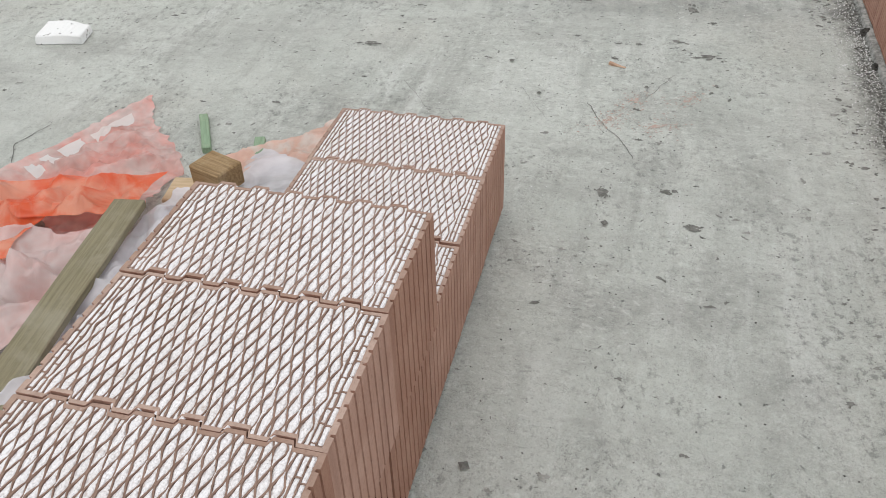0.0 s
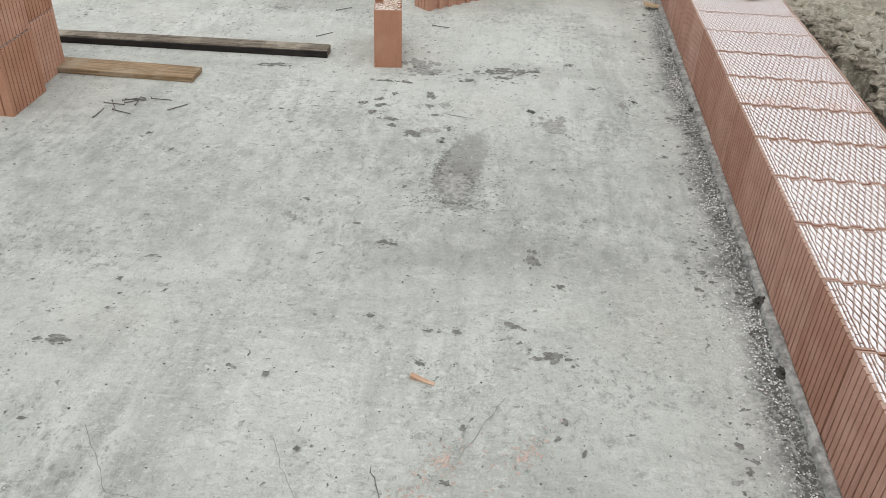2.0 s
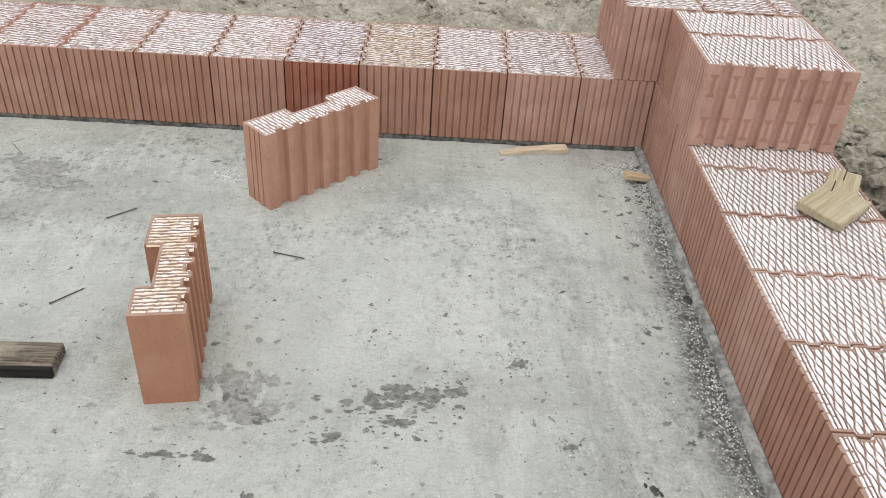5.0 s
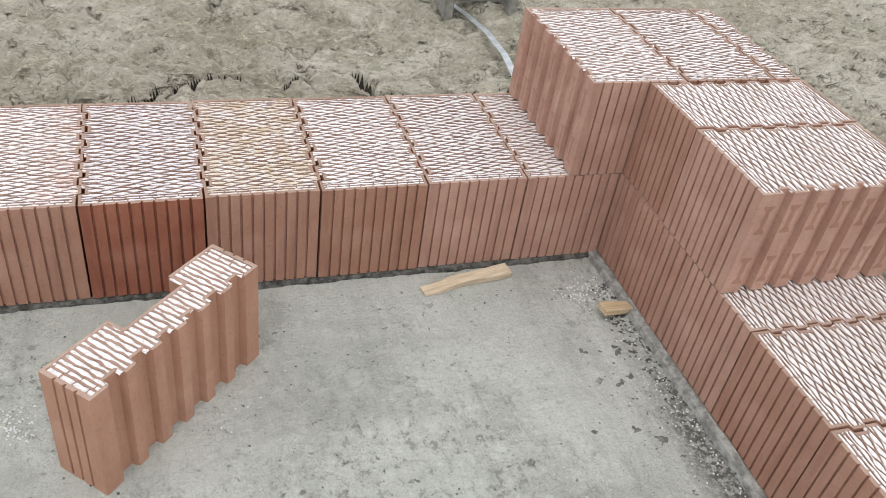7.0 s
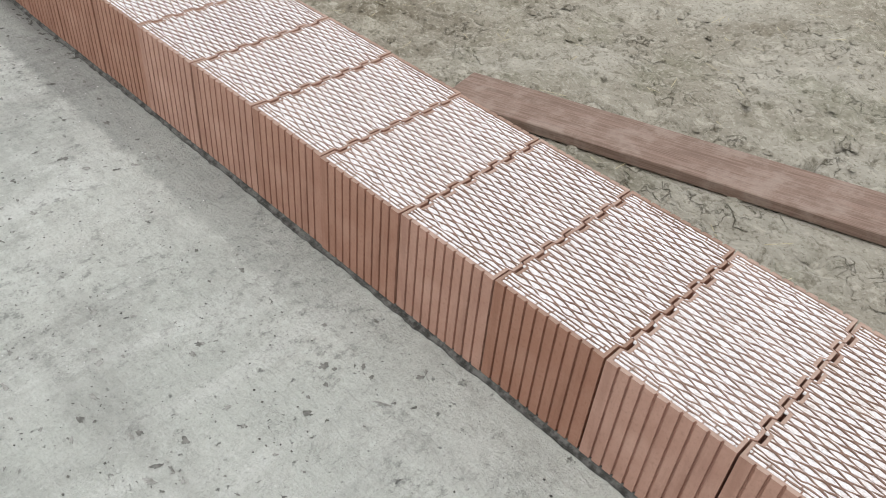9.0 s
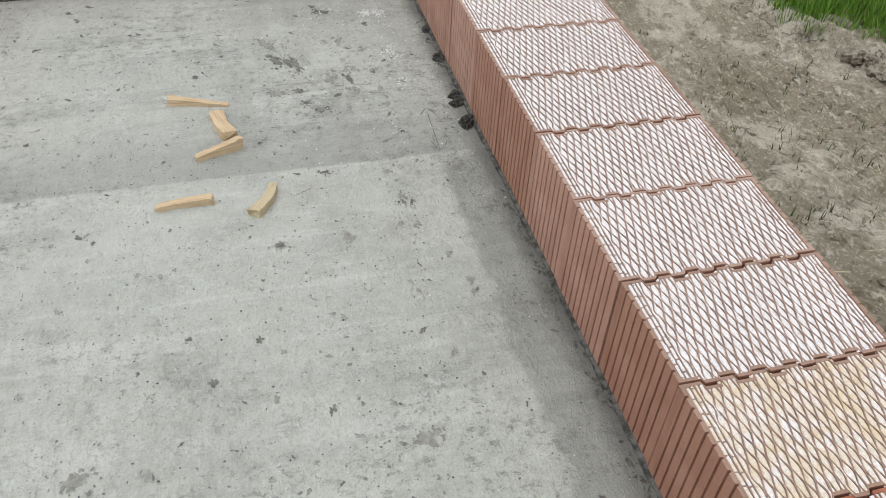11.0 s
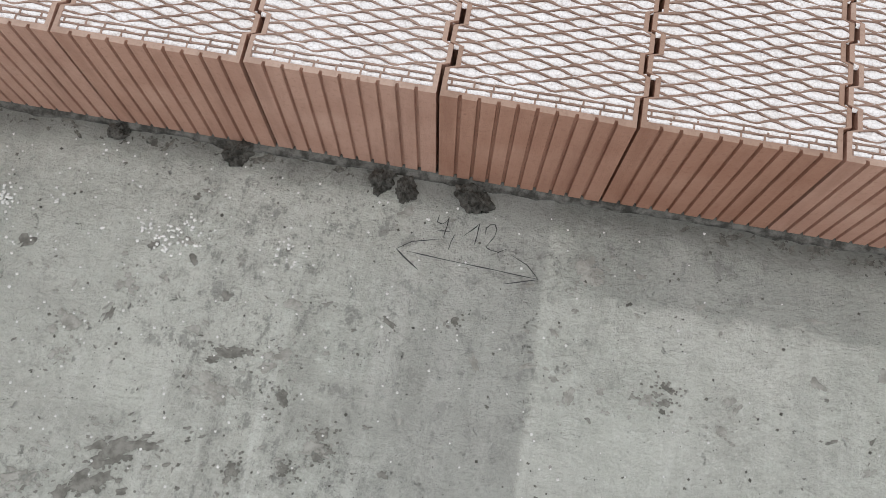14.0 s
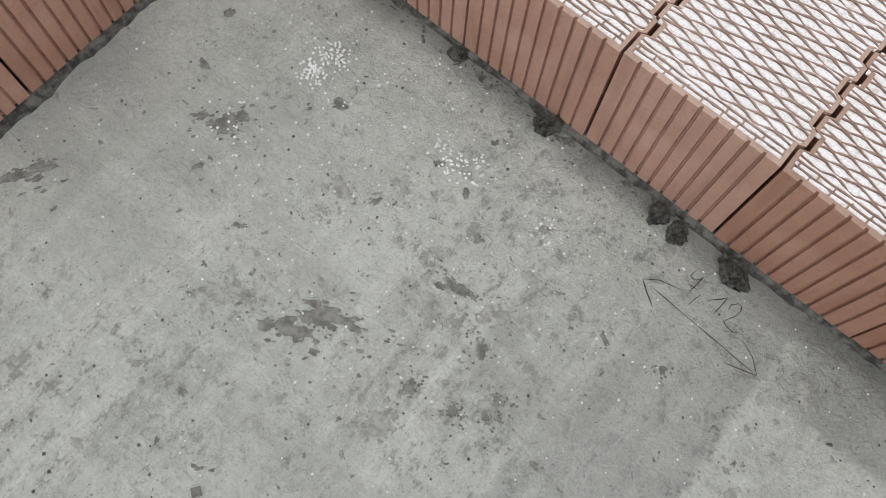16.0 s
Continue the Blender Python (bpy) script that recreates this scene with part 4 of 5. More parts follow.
PILE_BOARDS = "flat wooden bearer sticking out under the block pile"
board("bearer", PILE_BOARDS, "bearer", 1.9, 0.12, 0.020, pose(-1.23, -4.88, 0, 0, 0, 90), PINE_OLD, 34, group="bearers under the pile")
board("bearer", PILE_BOARDS, "bearer", 1.9, 0.09, 0.020, pose(-1.495, -4.905, 0, 0, 0, 90), WOOD_GREY, 35, group="bearers under the pile")
board("timber_block", "square cut timber block on crumpled plastic", "timber block", 0.115, 0.090, 0.070, pose(-1.895, -4.275, 0.040, 0, 0, -20), WOOD_TIMBER, 37, 0.003, cuts=2)
board("board", "pale board end under the timber block", "board", 0.17, 0.11, 0.040, pose(-1.945, -4.310, 0, 0, 0, 8), PINE, 38)
board("stick", "green painted stick lying flat on the slab", "stick", 0.215, 0.027, 0.020, pose(-2.092, -3.984, 0, 0, 0, 119), WOOD_GREEN, 39)
board("plank", "grey-green weathered plank leaning on crumpled film", "plank", 1.35, 0.082, 0.022, pose(-1.914, -5.172, 0.12, 0, 1.0, 98.5), WOOD_GREY, 41)
board("plank", "pale yellow board lying along the block pile", "plank", 1.1, 0.09, 0.028, pose(-1.66, -5.60, 0.20, 20, 0, 96), PINE, 42)
board("splinter", "torn brown wood splinter lying on white film", "splinter", 0.17, 0.022, 0.006, pose(-1.745, -4.50, 0.104, 0, -8, 55), PINE_OLD, 43, 0.018, 0.7)

board("stick", "stub of green painted stick beside plastic", "stick", 0.10, 0.032, 0.020, pose(-1.89, -4.03, 0, 0, 0, 108), WOOD_GREEN, 40)
board("offcut", "short grey wooden offcut standing beside torn film", "offcut", 0.05, 0.024, 0.035, pose(-1.690, -3.865, 0, 0, 0, 75), WOOD_GREY, 36)

# wedges by the west corner
def wedge(label, a, b, wide, high, material, seed, bend=0.0):
    """A split wedge from a to b; wide and high: its width and height at both ends; ragged ends, perhaps bent sideways."""
    rng = random.Random(seed)
    d = Vector((b[0] - a[0], b[1] - a[1]))
    bm, n, rings = bmesh.new(), 12, []
    for k in range(n + 1):
        u = k / n
        w, h = wide[0] + (wide[1] - wide[0]) * u, high[0] + (high[1] - high[0]) * u
        w *= 1 + 0.16 * noise.noise(Vector((u * 4, seed, 1)))
        c = bend * 4 * u * (1 - u) + 0.003 * noise.noise(Vector((u * 5, seed, 4)))
        tip = rng.uniform(-0.004, 0.004) if k in (0, n) else 0
        x = (u - 0.5) * d.length
        ring = [(x + tip, c - w / 2, 0), (x - tip, c + w / 2, 0), (x + tip, c + w * 0.46, h * rng.uniform(0.86, 1.0)), (x, c + w * 0.1, h), (x - tip, c - w * 0.45, h * rng.uniform(0.9, 1.04))]
        rings.append([bm.verts.new(q) for q in ring])
    for r0, r1 in zip(rings, rings[1:]):
        for j in range(5):
            bm.faces.new((r0[j], r1[j], r1[(j + 1) % 5], r0[(j + 1) % 5]))
    bm.faces.new(rings[0])
    bm.faces.new(rings[-1][::-1])
    bmesh.ops.recalc_face_normals(bm, faces=bm.faces[:])
    ob = part("wedge", bm, material, None, label)
    ob.matrix_basis = pose((a[0] + b[0]) / 2, (a[1] + b[1]) / 2, 0, 0, 0, math.degrees(math.atan2(d.y, d.x)))
    tagged(ob, category="wedge", group="pine wedges")


wedge("pale pine wedge with a thin split tip on the concrete", (-6.450, -0.860), (-6.408, -0.692), (0.030, 0.014), (0.024, 0.007), PINE, 51)
wedge("broad flat pine wedge lying on the concrete", (-6.372, -0.728), (-6.240, -0.696), (0.042, 0.044), (0.012, 0.024), PINE, 52, -0.006)
wedge("steep pine wedge lying on its edge on the concrete", (-6.155, -0.792), (-6.195, -0.668), (0.022, 0.024), (0.014, 0.036), PINE, 53)
wedge("pale pine wedge lying alone on the concrete", (-5.965, -0.895), (-5.968, -0.757), (0.022, 0.024), (0.012, 0.022), PINE, 54, 0.004)
wedge("bent greyed pine offcut lying on the concrete", (-5.892, -0.662), (-5.995, -0.602), (0.034, 0.022), (0.022, 0.020), WOOD_PALE, 55, -0.010)
board("wedge", "long pale wedge lying along the wall foot", "wedge", 0.245, 0.036, 0.022, pose(-0.392, -0.055, 0, 0, 0, 190), CREAM, 56, 0.010, 0.6)
board("chip", "small torn pine chip at the corner", "wood chip", 0.085, 0.036, 0.020, pose(-0.06, -0.225, 0.012, 0, 8, 10), PINE, 57, 0.008, 0.3)
board("chip", "small reddish wood chip on the slab", "wood chip", 0.062, 0.013, 0.010, pose(-0.885, -3.26, 0, 0, 0, -18), plain_material("reddish_chip", (0.40, 0.25, 0.17), (0.52, 0.38, 0.28), 40), 58, 0.004, 0.8)


def nailed_offcut(m, sx, sy, sz, seed, nails, label):
    ob = board("offcut", label, "offcut", sx, sy, sz, m, WOOD_DULL, seed, 0.003, cuts=3)
    for x, y, lean in nails:
        part("nail", tube([(x, y, sz * 0.6), (x + lean * 0.4, y, sz + 0.022), (x + lean, y, sz + 0.034)], 0.0019), IRON, ob)


nailed_offcut(pose(0.352, -0.70, TOP + BH + 0.001, 0, 0, 62), 0.16, 0.085, 0.034, 61, [(0.02, 0.0, 0.004)], "square pine offcut with a bent nail on the wall")
nailed_offcut(pose(0.292, -0.80, TOP + BH + 0.012, 4, -5, 40), 0.15, 0.125, 0.025, 62, [(0.035, 0.03, -0.004)], "pale pine offcut with a nail on the wall")


# ---- nails on the slab ----
def nail(x, y, turn, length=0.085):
    ob = part("nail", tube([(-length / 2, 0, 0.002), (length / 2, 0, 0.002)], 0.0017), IRON, None, "dark steel nail lying on the concrete slab")
    part("head", tube([(-length / 2 - 0.0012, 0, 0.003), (-length / 2 + 0.001, 0, 0.003)], 0.0036, 8), IRON, ob)
    ob.matrix_basis = pose(x, y, 0.001, 0, 0, turn)
    tagged(ob, category="nail", group="scattered nails")


for x, y, a in ((-2.272, -1.993, 89), (-2.252, -1.902, -2), (-2.195, -1.967, -17), (-2.250, -1.913, -59), (-2.200, -1.847, 30), (-2.176, -1.859, 98),
                (-2.188, -1.852, 3), (-2.094, -1.831, -1), (-2.007, -1.890, 51), (-2.186, -1.862, 41)):
    nail(x, y, a, 0.082)
for x, y, a in ((-1.125, -0.75, -14), (-1.65, -0.975, 48), (-1.64, -0.58, 42)):
    nail(x, y, a, 0.09)


# ---- crumpled plastic sheeting ----
def film(name, label, corners, material, seed, crumple=0.06, nu=90, nv=90, tears=0.12, arch=0.0, prints=(), fine=1.0):
    """A crumpled sheet over the patch of four corners (x, y, z), with sharp creases and torn edges; prints: (u0, u1, w0, w1) of white print."""
    a, b, c, d = (Vector(p) for p in corners)
    v, f, slots = [], [], []
    for i in range(nu + 1):
        for j in range(nv + 1):
            u, w = i / nu, j / nv
            p = a.lerp(b, u).lerp(d.lerp(c, u), w)
            q = Vector((p.x * 5, p.y * 5, seed * 3.7))
            n1 = noise.noise_vector(q)
            q += n1 * 0.5
            crease = 0.0
            for scale, gain in ((1.0, 1.0), (2.3, 0.55), (5.2, 0.28 * fine), (11.0, 0.10 * fine)):
                crease += gain * (0.5 - abs(noise.noise(q * scale + Vector((9 * scale, 0, 0)))) * 2.0)
            k = min(1, 5 * min(u, 1 - u, w, 1 - w) + 0.2)
            rag = noise.noise_vector(q * 6.0) * 0.022 * (1 - k) * fine
            p += Vector((n1.x, n1.y, 0)) * tears + Vector((rag.x, rag.y, 0))
            p.z += crumple * k * (crease + 0.5 * n1.z) + arch * 4 * w * (1 - w)
            p.z = max(p.z, 0.003 + 0.003 * abs(crease))
            v.append(tuple(p))
    for i in range(nu):
        for j in range(nv):
            k = i * (nv + 1) + j
            f.append((k, k + 1, k + nv + 2, k + nv + 1))
            u, w = i / nu, j / nv
            slots.append(int(any(u0 < u < u1 and w0 < w < w1 for u0, u1, w0, w1 in prints)))
    ob = put_mesh(name, mesh_of(name, v, f, [material, FILM_PRINT], slots, True), None, label)
    return tagged(ob, category="plastic film", group="crumpled packaging film")


film("plastic_film", "thin pink translucent packaging film spread on concrete", [(-2.66, -4.45, 0.01), (-2.40, -3.80, 0.005), (-2.05, -4.20, 0.01), (-2.08, -4.62, 0.06)], FILM_PINK, 1, 0.035, tears=0.04, prints=((0.30, 0.36, 0.06, 0.20), (0.40, 0.46, 0.05, 0.22), (0.50, 0.62, 0.05, 0.20), (0.66, 0.90, 0.10, 0.24)))
film("plastic_film", "bright orange crumpled packaging film", [(-2.62, -4.74, 0.09), (-2.46, -4.46, 0.09), (-1.985, -4.36, 0.12), (-2.02, -4.55, 0.12)], FILM_ORANGE, 2, 0.05, tears=0.03, fine=0.3)
film("plastic_film", "orange film folded over in a heap", [(-2.75, -4.95, 0.05), (-2.58, -4.58, 0.10), (-2.20, -4.54, 0.11), (-2.2, -4.76, 0.10)], FILM_ORANGE, 3, 0.055, tears=0.04, fine=0.35)
film("plastic_film", "pale pink crumpled film in a heap", [(-2.75, -5.45, 0.05), (-2.60, -4.72, 0.09), (-2.03, -4.58, 0.10), (-2.0, -5.55, 0.06)], FILM_PALE, 4, 0.08, tears=0.05)
film("plastic_film", "milky white film tucked beside the blocks", [(-1.93, -5.45, 0.13), (-1.985, -4.37, 0.08), (-1.83, -4.38, 0.06), (-1.58, -5.45, 0.16)], FILM_WHITE, 5, 0.05, tears=0.03, fine=0.6)
film("plastic_film", "milky white film draped against the block pile", [(-1.865, -4.80, 0.03), (-1.885, -4.03, 0.012), (-1.575, -4.20, 0.05), (-1.55, -4.80, 0.23)], FILM_WHITE, 6, 0.015, tears=0.012, arch=0.012, fine=0.5)
film("plastic_film", "peach torn film strip on the concrete", [(-1.99, -4.17, 0.02), (-1.74, -3.83, 0.012), (-1.62, -3.90, 0.012), (-1.82, -4.22, 0.02)], FILM_PEACH, 7, 0.022, 60, 60, tears=0.04)
film("plastic_film", "pink and white film corner by the planks", [(-1.89, -5.15, 0.11), (-1.88, -4.95, 0.12), (-1.72, -4.95, 0.13), (-1.68, -5.2, 0.15)], FILM_PINK, 8, 0.04, 30, 30, tears=0.03)

bm = rough_box(0.18, 0.12, 0.040, 71, 0.013, 8)
foam = part("foam_piece", bm, FOAM_DIRTY, None, "broken chunk of white polystyrene on concrete")
foam.matrix_basis = pose(-2.965, -3.42, 0, 0, 0, 9)
tagged(foam, category="polystyrene")


# ---- outside: plank, channel block, earthing strip ----
plank = board("scaffold_plank", "brown scaffold plank with steel end lying on soil", "plank", 2.3, 0.27, 0.045, pose(PLANK_X, PLANK_Y, -0.505, 0, -4.0, 13), WOOD_BROWN, 72, 0.003)
part("end_plate", rough_box(0.062, 0.276, 0.050, 73, 0.0005, 2), PLATE, plank, "galvanised steel end plate").matrix_basis = pose(1.121, 0, -0.0025)


def channel_block():
    bm = bmesh.new()
    for sx, sy, sz, x, y in ((0.05, 0.26, 0.25, -0.175, 0), (0.05, 0.26, 0.25, 0.175, 0), (0.32, 0.045, 0.19, 0, 0.03)):
        bmesh.ops.create_cube(bm, size=1, matrix=Matrix.Translation((x, y, sz / 2 + (0.25 - sz))) @ Matrix.Diagonal((sx, sy, sz, 1)))
    bmesh.ops.bevel(bm, geom=bm.edges[:], offset=0.006, segments=2, affect="EDGES")
    ob = part("formwork_block", bm, GREY_BLOCK, None, "grey hollow concrete formwork block on the soil")
    ob.matrix_basis = pose(0.60, 2.60, -0.42, 0, 0, -6)
    tagged(ob, category="concrete block")


channel_block()


def strip(points, width, thick):
    v, f = [], []
    for k, (x, y, z) in enumerate(points):
        for dx in (-width / 2, width / 2):
            v += [(x + dx, y, z), (x + dx, y, z + thick)]
        if k:
            b, c = 4 * k - 4, 4 * k
            f += [(b + 1, b + 3, c + 3, c + 1), (b, c, c + 2, b + 2), (b, b + 1, c + 1, c), (b + 2, c + 2, c + 3, b + 3)]
    ob = put_mesh("earthing_strip", mesh_of("earthing_strip", v, f, [STEEL]), None, "galvanised earthing strip running over the soil")
    tagged(ob, category="metal strip")


strip([(0.47, 2.72, -0.40), (0.50, 2.45, -0.37), (0.53, 2.2, -0.36), (0.53, 1.95, -0.36), (0.50, 1.7, -0.37), (0.44, 1.35, -0.37), (0.36, 1.0, -0.38), (0.30, 0.7, -0.40)], 0.035, 0.004)


# ---- grass and weeds ----
def blades(name, label, places, tall, seed, material):
    rng = random.Random(seed)
    v, f = [], []
    low = soil_height(np.array([p[0] for p in places]), np.array([p[1] for p in places])).tolist()
    for (x, y, s), z in zip(places, low):
        z -= 0.02
        h, w = tall * s * rng.uniform(0.55, 1.15), rng.uniform(0.0028, 0.0055)
        a, lean = rng.uniform(0, math.tau), rng.uniform(0.05, 0.55) * h
        dx, dy = math.cos(a), math.sin(a)
        k = len(v)
        for t, ww in ((0, 1), (0.45, 0.9), (0.8, 0.55)):
            px, py = x + dx * lean * t * t, y + dy * lean * t * t
            v += [(px - dy * w * ww, py + dx * w * ww, z + h * t), (px + dy * w * ww, py - dx * w * ww, z + h * t)]
        v.append((x + dx * lean, y + dy * lean, z + h * 0.97))
        f += [(k, k + 1, k + 3, k + 2), (k + 2, k + 3, k + 5, k + 4), (k + 4, k + 5, k + 6)]
    ob = put_mesh(name, mesh_of(name, v, f, [material]), None, label)
    tagged(ob, category="grass", kind="stuff")


rng = random.Random(9)
spots = []
while len(spots) < 34000:
    x = rng.uniform(-10.2, -6.4)
    y = float(bank_line(x)) + rng.uniform(0, 2.0)
    d = y - float(bank_line(x)) - 0.02 - 0.08 * max(0, x + 8.2) + 0.22 * noise.noise(Vector((x * 2.6, y * 2.6, 2)))
    if d > 0 and rng.random() < 0.25 + 2 * d:
        spots.append((x, y, min(1, 0.45 + d * 1.2)))
blades("grass", "tall green meadow grass at the edge of the bare soil", spots, 0.22, 1, GRASS)
spots = []
for c in range(90):
    x, y = rng.uniform(-10.0, -6.8), rng.uniform(1.6, 3.85)
    spots += [(x + rng.gauss(0, 0.05), y + rng.gauss(0, 0.05), rng.uniform(0.4, 1)) for _ in range(rng.randint(2, 8))]
blades("weeds", "sparse dark young weeds growing from bare soil", spots, 0.10, 2, WEED)


def bank_clod(x, y, size, seed):
    """A broken lump of earth at the foot of the cut bank."""
    bm = bmesh.new()
    bmesh.ops.create_icosphere(bm, subdivisions=3, radius=size)
    for v in bm.verts:
        v.co *= 1 + 0.75 * noise.noise(v.co * (2.2 / size) * 0.5 + Vector((seed * 3.1, 0, 0))) + 0.45 * noise.noise(v.co * (6 / size) * 0.5 + Vector((0, seed, 0)))
        v.co.x *= 1.35
        v.co.z = round(v.co.z * 0.7 / (size * 0.35)) * size * 0.22 + v.co.z * 0.3
    ob = part("earth_clod", bm, EARTH, None, "grey-brown lump of earth below the grass bank")
    low = float(soil_height(np.array([x]), np.array([y]))[0])
    ob.matrix_basis = pose(x, y, low + 0.25 * size, 0, 0, seed * 53)
    tagged(ob, category="clod", group="lumps of earth along the bank")


EARTH = plain_material("broken_earth", (0.15, 0.135, 0.105), (0.35, 0.32, 0.265), 22, 0.95, 0, 0.03)
for n in range(26):
    x = -8.9 + 1.7 * n / 25 + rng.uniform(-0.03, 0.03)
    bank_clod(x, float(bank_line(x)) + rng.uniform(-0.06, 0.05), rng.uniform(0.04, 0.085), n + 1)


def on_soil(places):
    low = soil_height(np.array([p[0] for p in places]), np.array([p[1] for p in places])).tolist()
    return [(*p, z) for p, z in zip(places, low)]


def clods():
    rng = random.Random(31)
    spots = []
    while len(spots) < 9000:
        x, y = rng.uniform(-9.5, 3.2), rng.uniform(-2.5, 5.0)
        if x < 0.5 and y < 0.5 or y > bank_line(x):
            continue
        spots.append((x, y, 0.004 + 0.028 * rng.random() ** 4))
    v, f = [], []
    for x, y, s, z in on_soil(spots):
        k, a = len(v), rng.uniform(0, math.tau)
        p = []
        for i in range(5):
            t = a + i * math.tau / 5
            r = s * rng.uniform(0.7, 1.3)
            p.append((x + math.cos(t) * r * 1.3, y + math.sin(t) * r, z - 0.1 * s))
        q = [(px * 0.45 + x * 0.55 + rng.uniform(-0.2, 0.2) * s, py * 0.45 + y * 0.55, z + s * rng.uniform(0.35, 0.8)) for px, py, _ in p]
        v += p + q
        f += [(k + i, k + (i + 1) % 5, k + 5 + (i + 1) % 5, k + 5 + i) for i in range(5)] + [tuple(range(k + 5, k + 10))]
    ob = put_mesh("clods", mesh_of("clods", v, f, [SOIL]), None, "loose crumbled clods of dry clay soil")
    tagged(ob, category="soil", kind="stuff")


def straws():
    rng = random.Random(32)
    spots = []
    while len(spots) < 650:
        x, y = rng.uniform(-9.0, 3.0), rng.uniform(-2.0, 4.5)
        if not (x < 0.5 and y < 0.5):
            spots.append((x, y))
    v, f = [], []
    for x, y, z in on_soil(spots):
        a, n, k = rng.uniform(0, math.pi), rng.uniform(0.015, 0.07), len(v)
        dx, dy, w = math.cos(a) * n, math.sin(a) * n, 0.0016
        h = z + rng.uniform(0.006, 0.02)
        v += [(x - dx - dy / n * w, y - dy + dx / n * w, h), (x + dx - dy / n * w, y + dy + dx / n * w, h + 0.004), (x + dx + dy / n * w, y + dy - dx / n * w, h + 0.004), (x - dx + dy / n * w, y - dy - dx / n * w, h), (x, y, h - 0.012)]
        f += [(k, k + 1, k + 2, k + 3), (k, k + 3, k + 4), (k + 1, k + 4, k + 2)]
    ob = put_mesh("dry_stalks", mesh_of("dry_stalks", v, f, [STRAW]), None, "thin dry grass stalks strewn over the soil")
    tagged(ob, category="straw", kind="stuff")


def trench_lumps():
    """Dark broken lumps of dug earth along the lip of the trench by the east wall."""
    rng = random.Random(33)
    spots = []
    while len(spots) < 520:
        x, y = rng.gauss(1.16, 0.13), rng.uniform(-2.6, 1.15)
        if x > 0.62:
            spots.append((x, y, 0.012 + 0.045 * rng.random() ** 2.5))
    v, f = [], []
    for x, y, s, z in on_soil(spots):
        bm = bmesh.new()
        bmesh.ops.create_icosphere(bm, subdivisions=2, radius=s)
        off = Vector((x * 7, y * 7, rng.random() * 9))
        k = len(v)
        for p in bm.verts:
            q = p.co * (1 + 0.6 * noise.noise(p.co * (1.3 / s) + off) + 0.3 * noise.noise(p.co * (3.4 / s) + off))
            v.append((x + q.x * 1.2, y + q.y, z + q.z * 0.75 + 0.15 * s))
        f += [tuple(k + p.index for p in face.verts) for face in bm.faces]
        bm.free()
    ob = put_mesh("earth_lumps", mesh_of("earth_lumps", v, f, [EARTH]), None, "dark broken lumps of earth along the trench")
    tagged(ob, category="soil", kind="stuff")


trench_lumps()
STRAW = plain_material("dry_straw", (0.42, 0.37, 0.24), (0.58, 0.53, 0.38), 60, 0.9)
clods()
straws()


# ---- mortar stains, crumbs and beads on the slab ----
def blotch(v, f, x, y, rx, ry, turn, seed, z=0.0016, ragged=0.55):
    """Adds one ragged thin patch."""
    ca, sa = math.cos(radians(turn)), math.sin(radians(turn))
    n, k = 16, len(v)
    v.append((x, y, z + 0.0012))
    for i in range(n):
        t = i / n * math.tau
        r = 1 + ragged * (noise.noise(Vector((math.cos(t) * 1.5, math.sin(t) * 1.5, seed * 1.7))) + 0.8 * noise.noise(Vector((math.cos(t) * 5, math.sin(t) * 5, seed))))
        px, py = math.cos(t) * rx * r, math.sin(t) * ry * r
        v.append((x + px * ca - py * sa, y + px * sa + py * ca, z))
    f += [(k, k + 1 + i, k + 1 + (i + 1) % n) for i in range(n)]


def stains(label, material, rows, seed, spill=10, grain=1.0):
    """rows: x, y, half-length, half-width, turn; each with small spots round it."""
    rng = random.Random(seed)
    v, f = [], []
    for n, (x, y, rx, ry, turn) in enumerate(rows):
        ca, sa = math.cos(radians(turn)), math.sin(radians(turn))
        for k in range(int(30 + 26000 * rx * ry) + 2 * spill):
            a, b = rng.gauss(0, rx * 0.48), rng.gauss(0, ry * 0.48)
            if k > 30 + 26000 * rx * ry:
                a, b = rng.gauss(0, rx * 1.3 + 0.012), rng.gauss(0, ry * 1.3 + 0.012)
            far = min(1, math.hypot(a / rx, b / ry))
            size = (0.0022 + 0.15 * grain * min(rx, ry) * (1 - far) ** 1.3) * rng.uniform(0.5, 1.5)
            blotch(v, f, x + a * ca - b * sa, y + a * sa + b * ca, size * rng.uniform(1, 1.9), size * 0.8, turn + rng.gauss(0, 40), seed + n * 7 + k, 0.0010 + 0.0006 * rng.random(), 0.95)
    ob = put_mesh("mortar_stain", mesh_of("mortar_stain", v, f, [material], smooth=True), None, label)
    tagged(ob, category="mortar stain", kind="stuff")


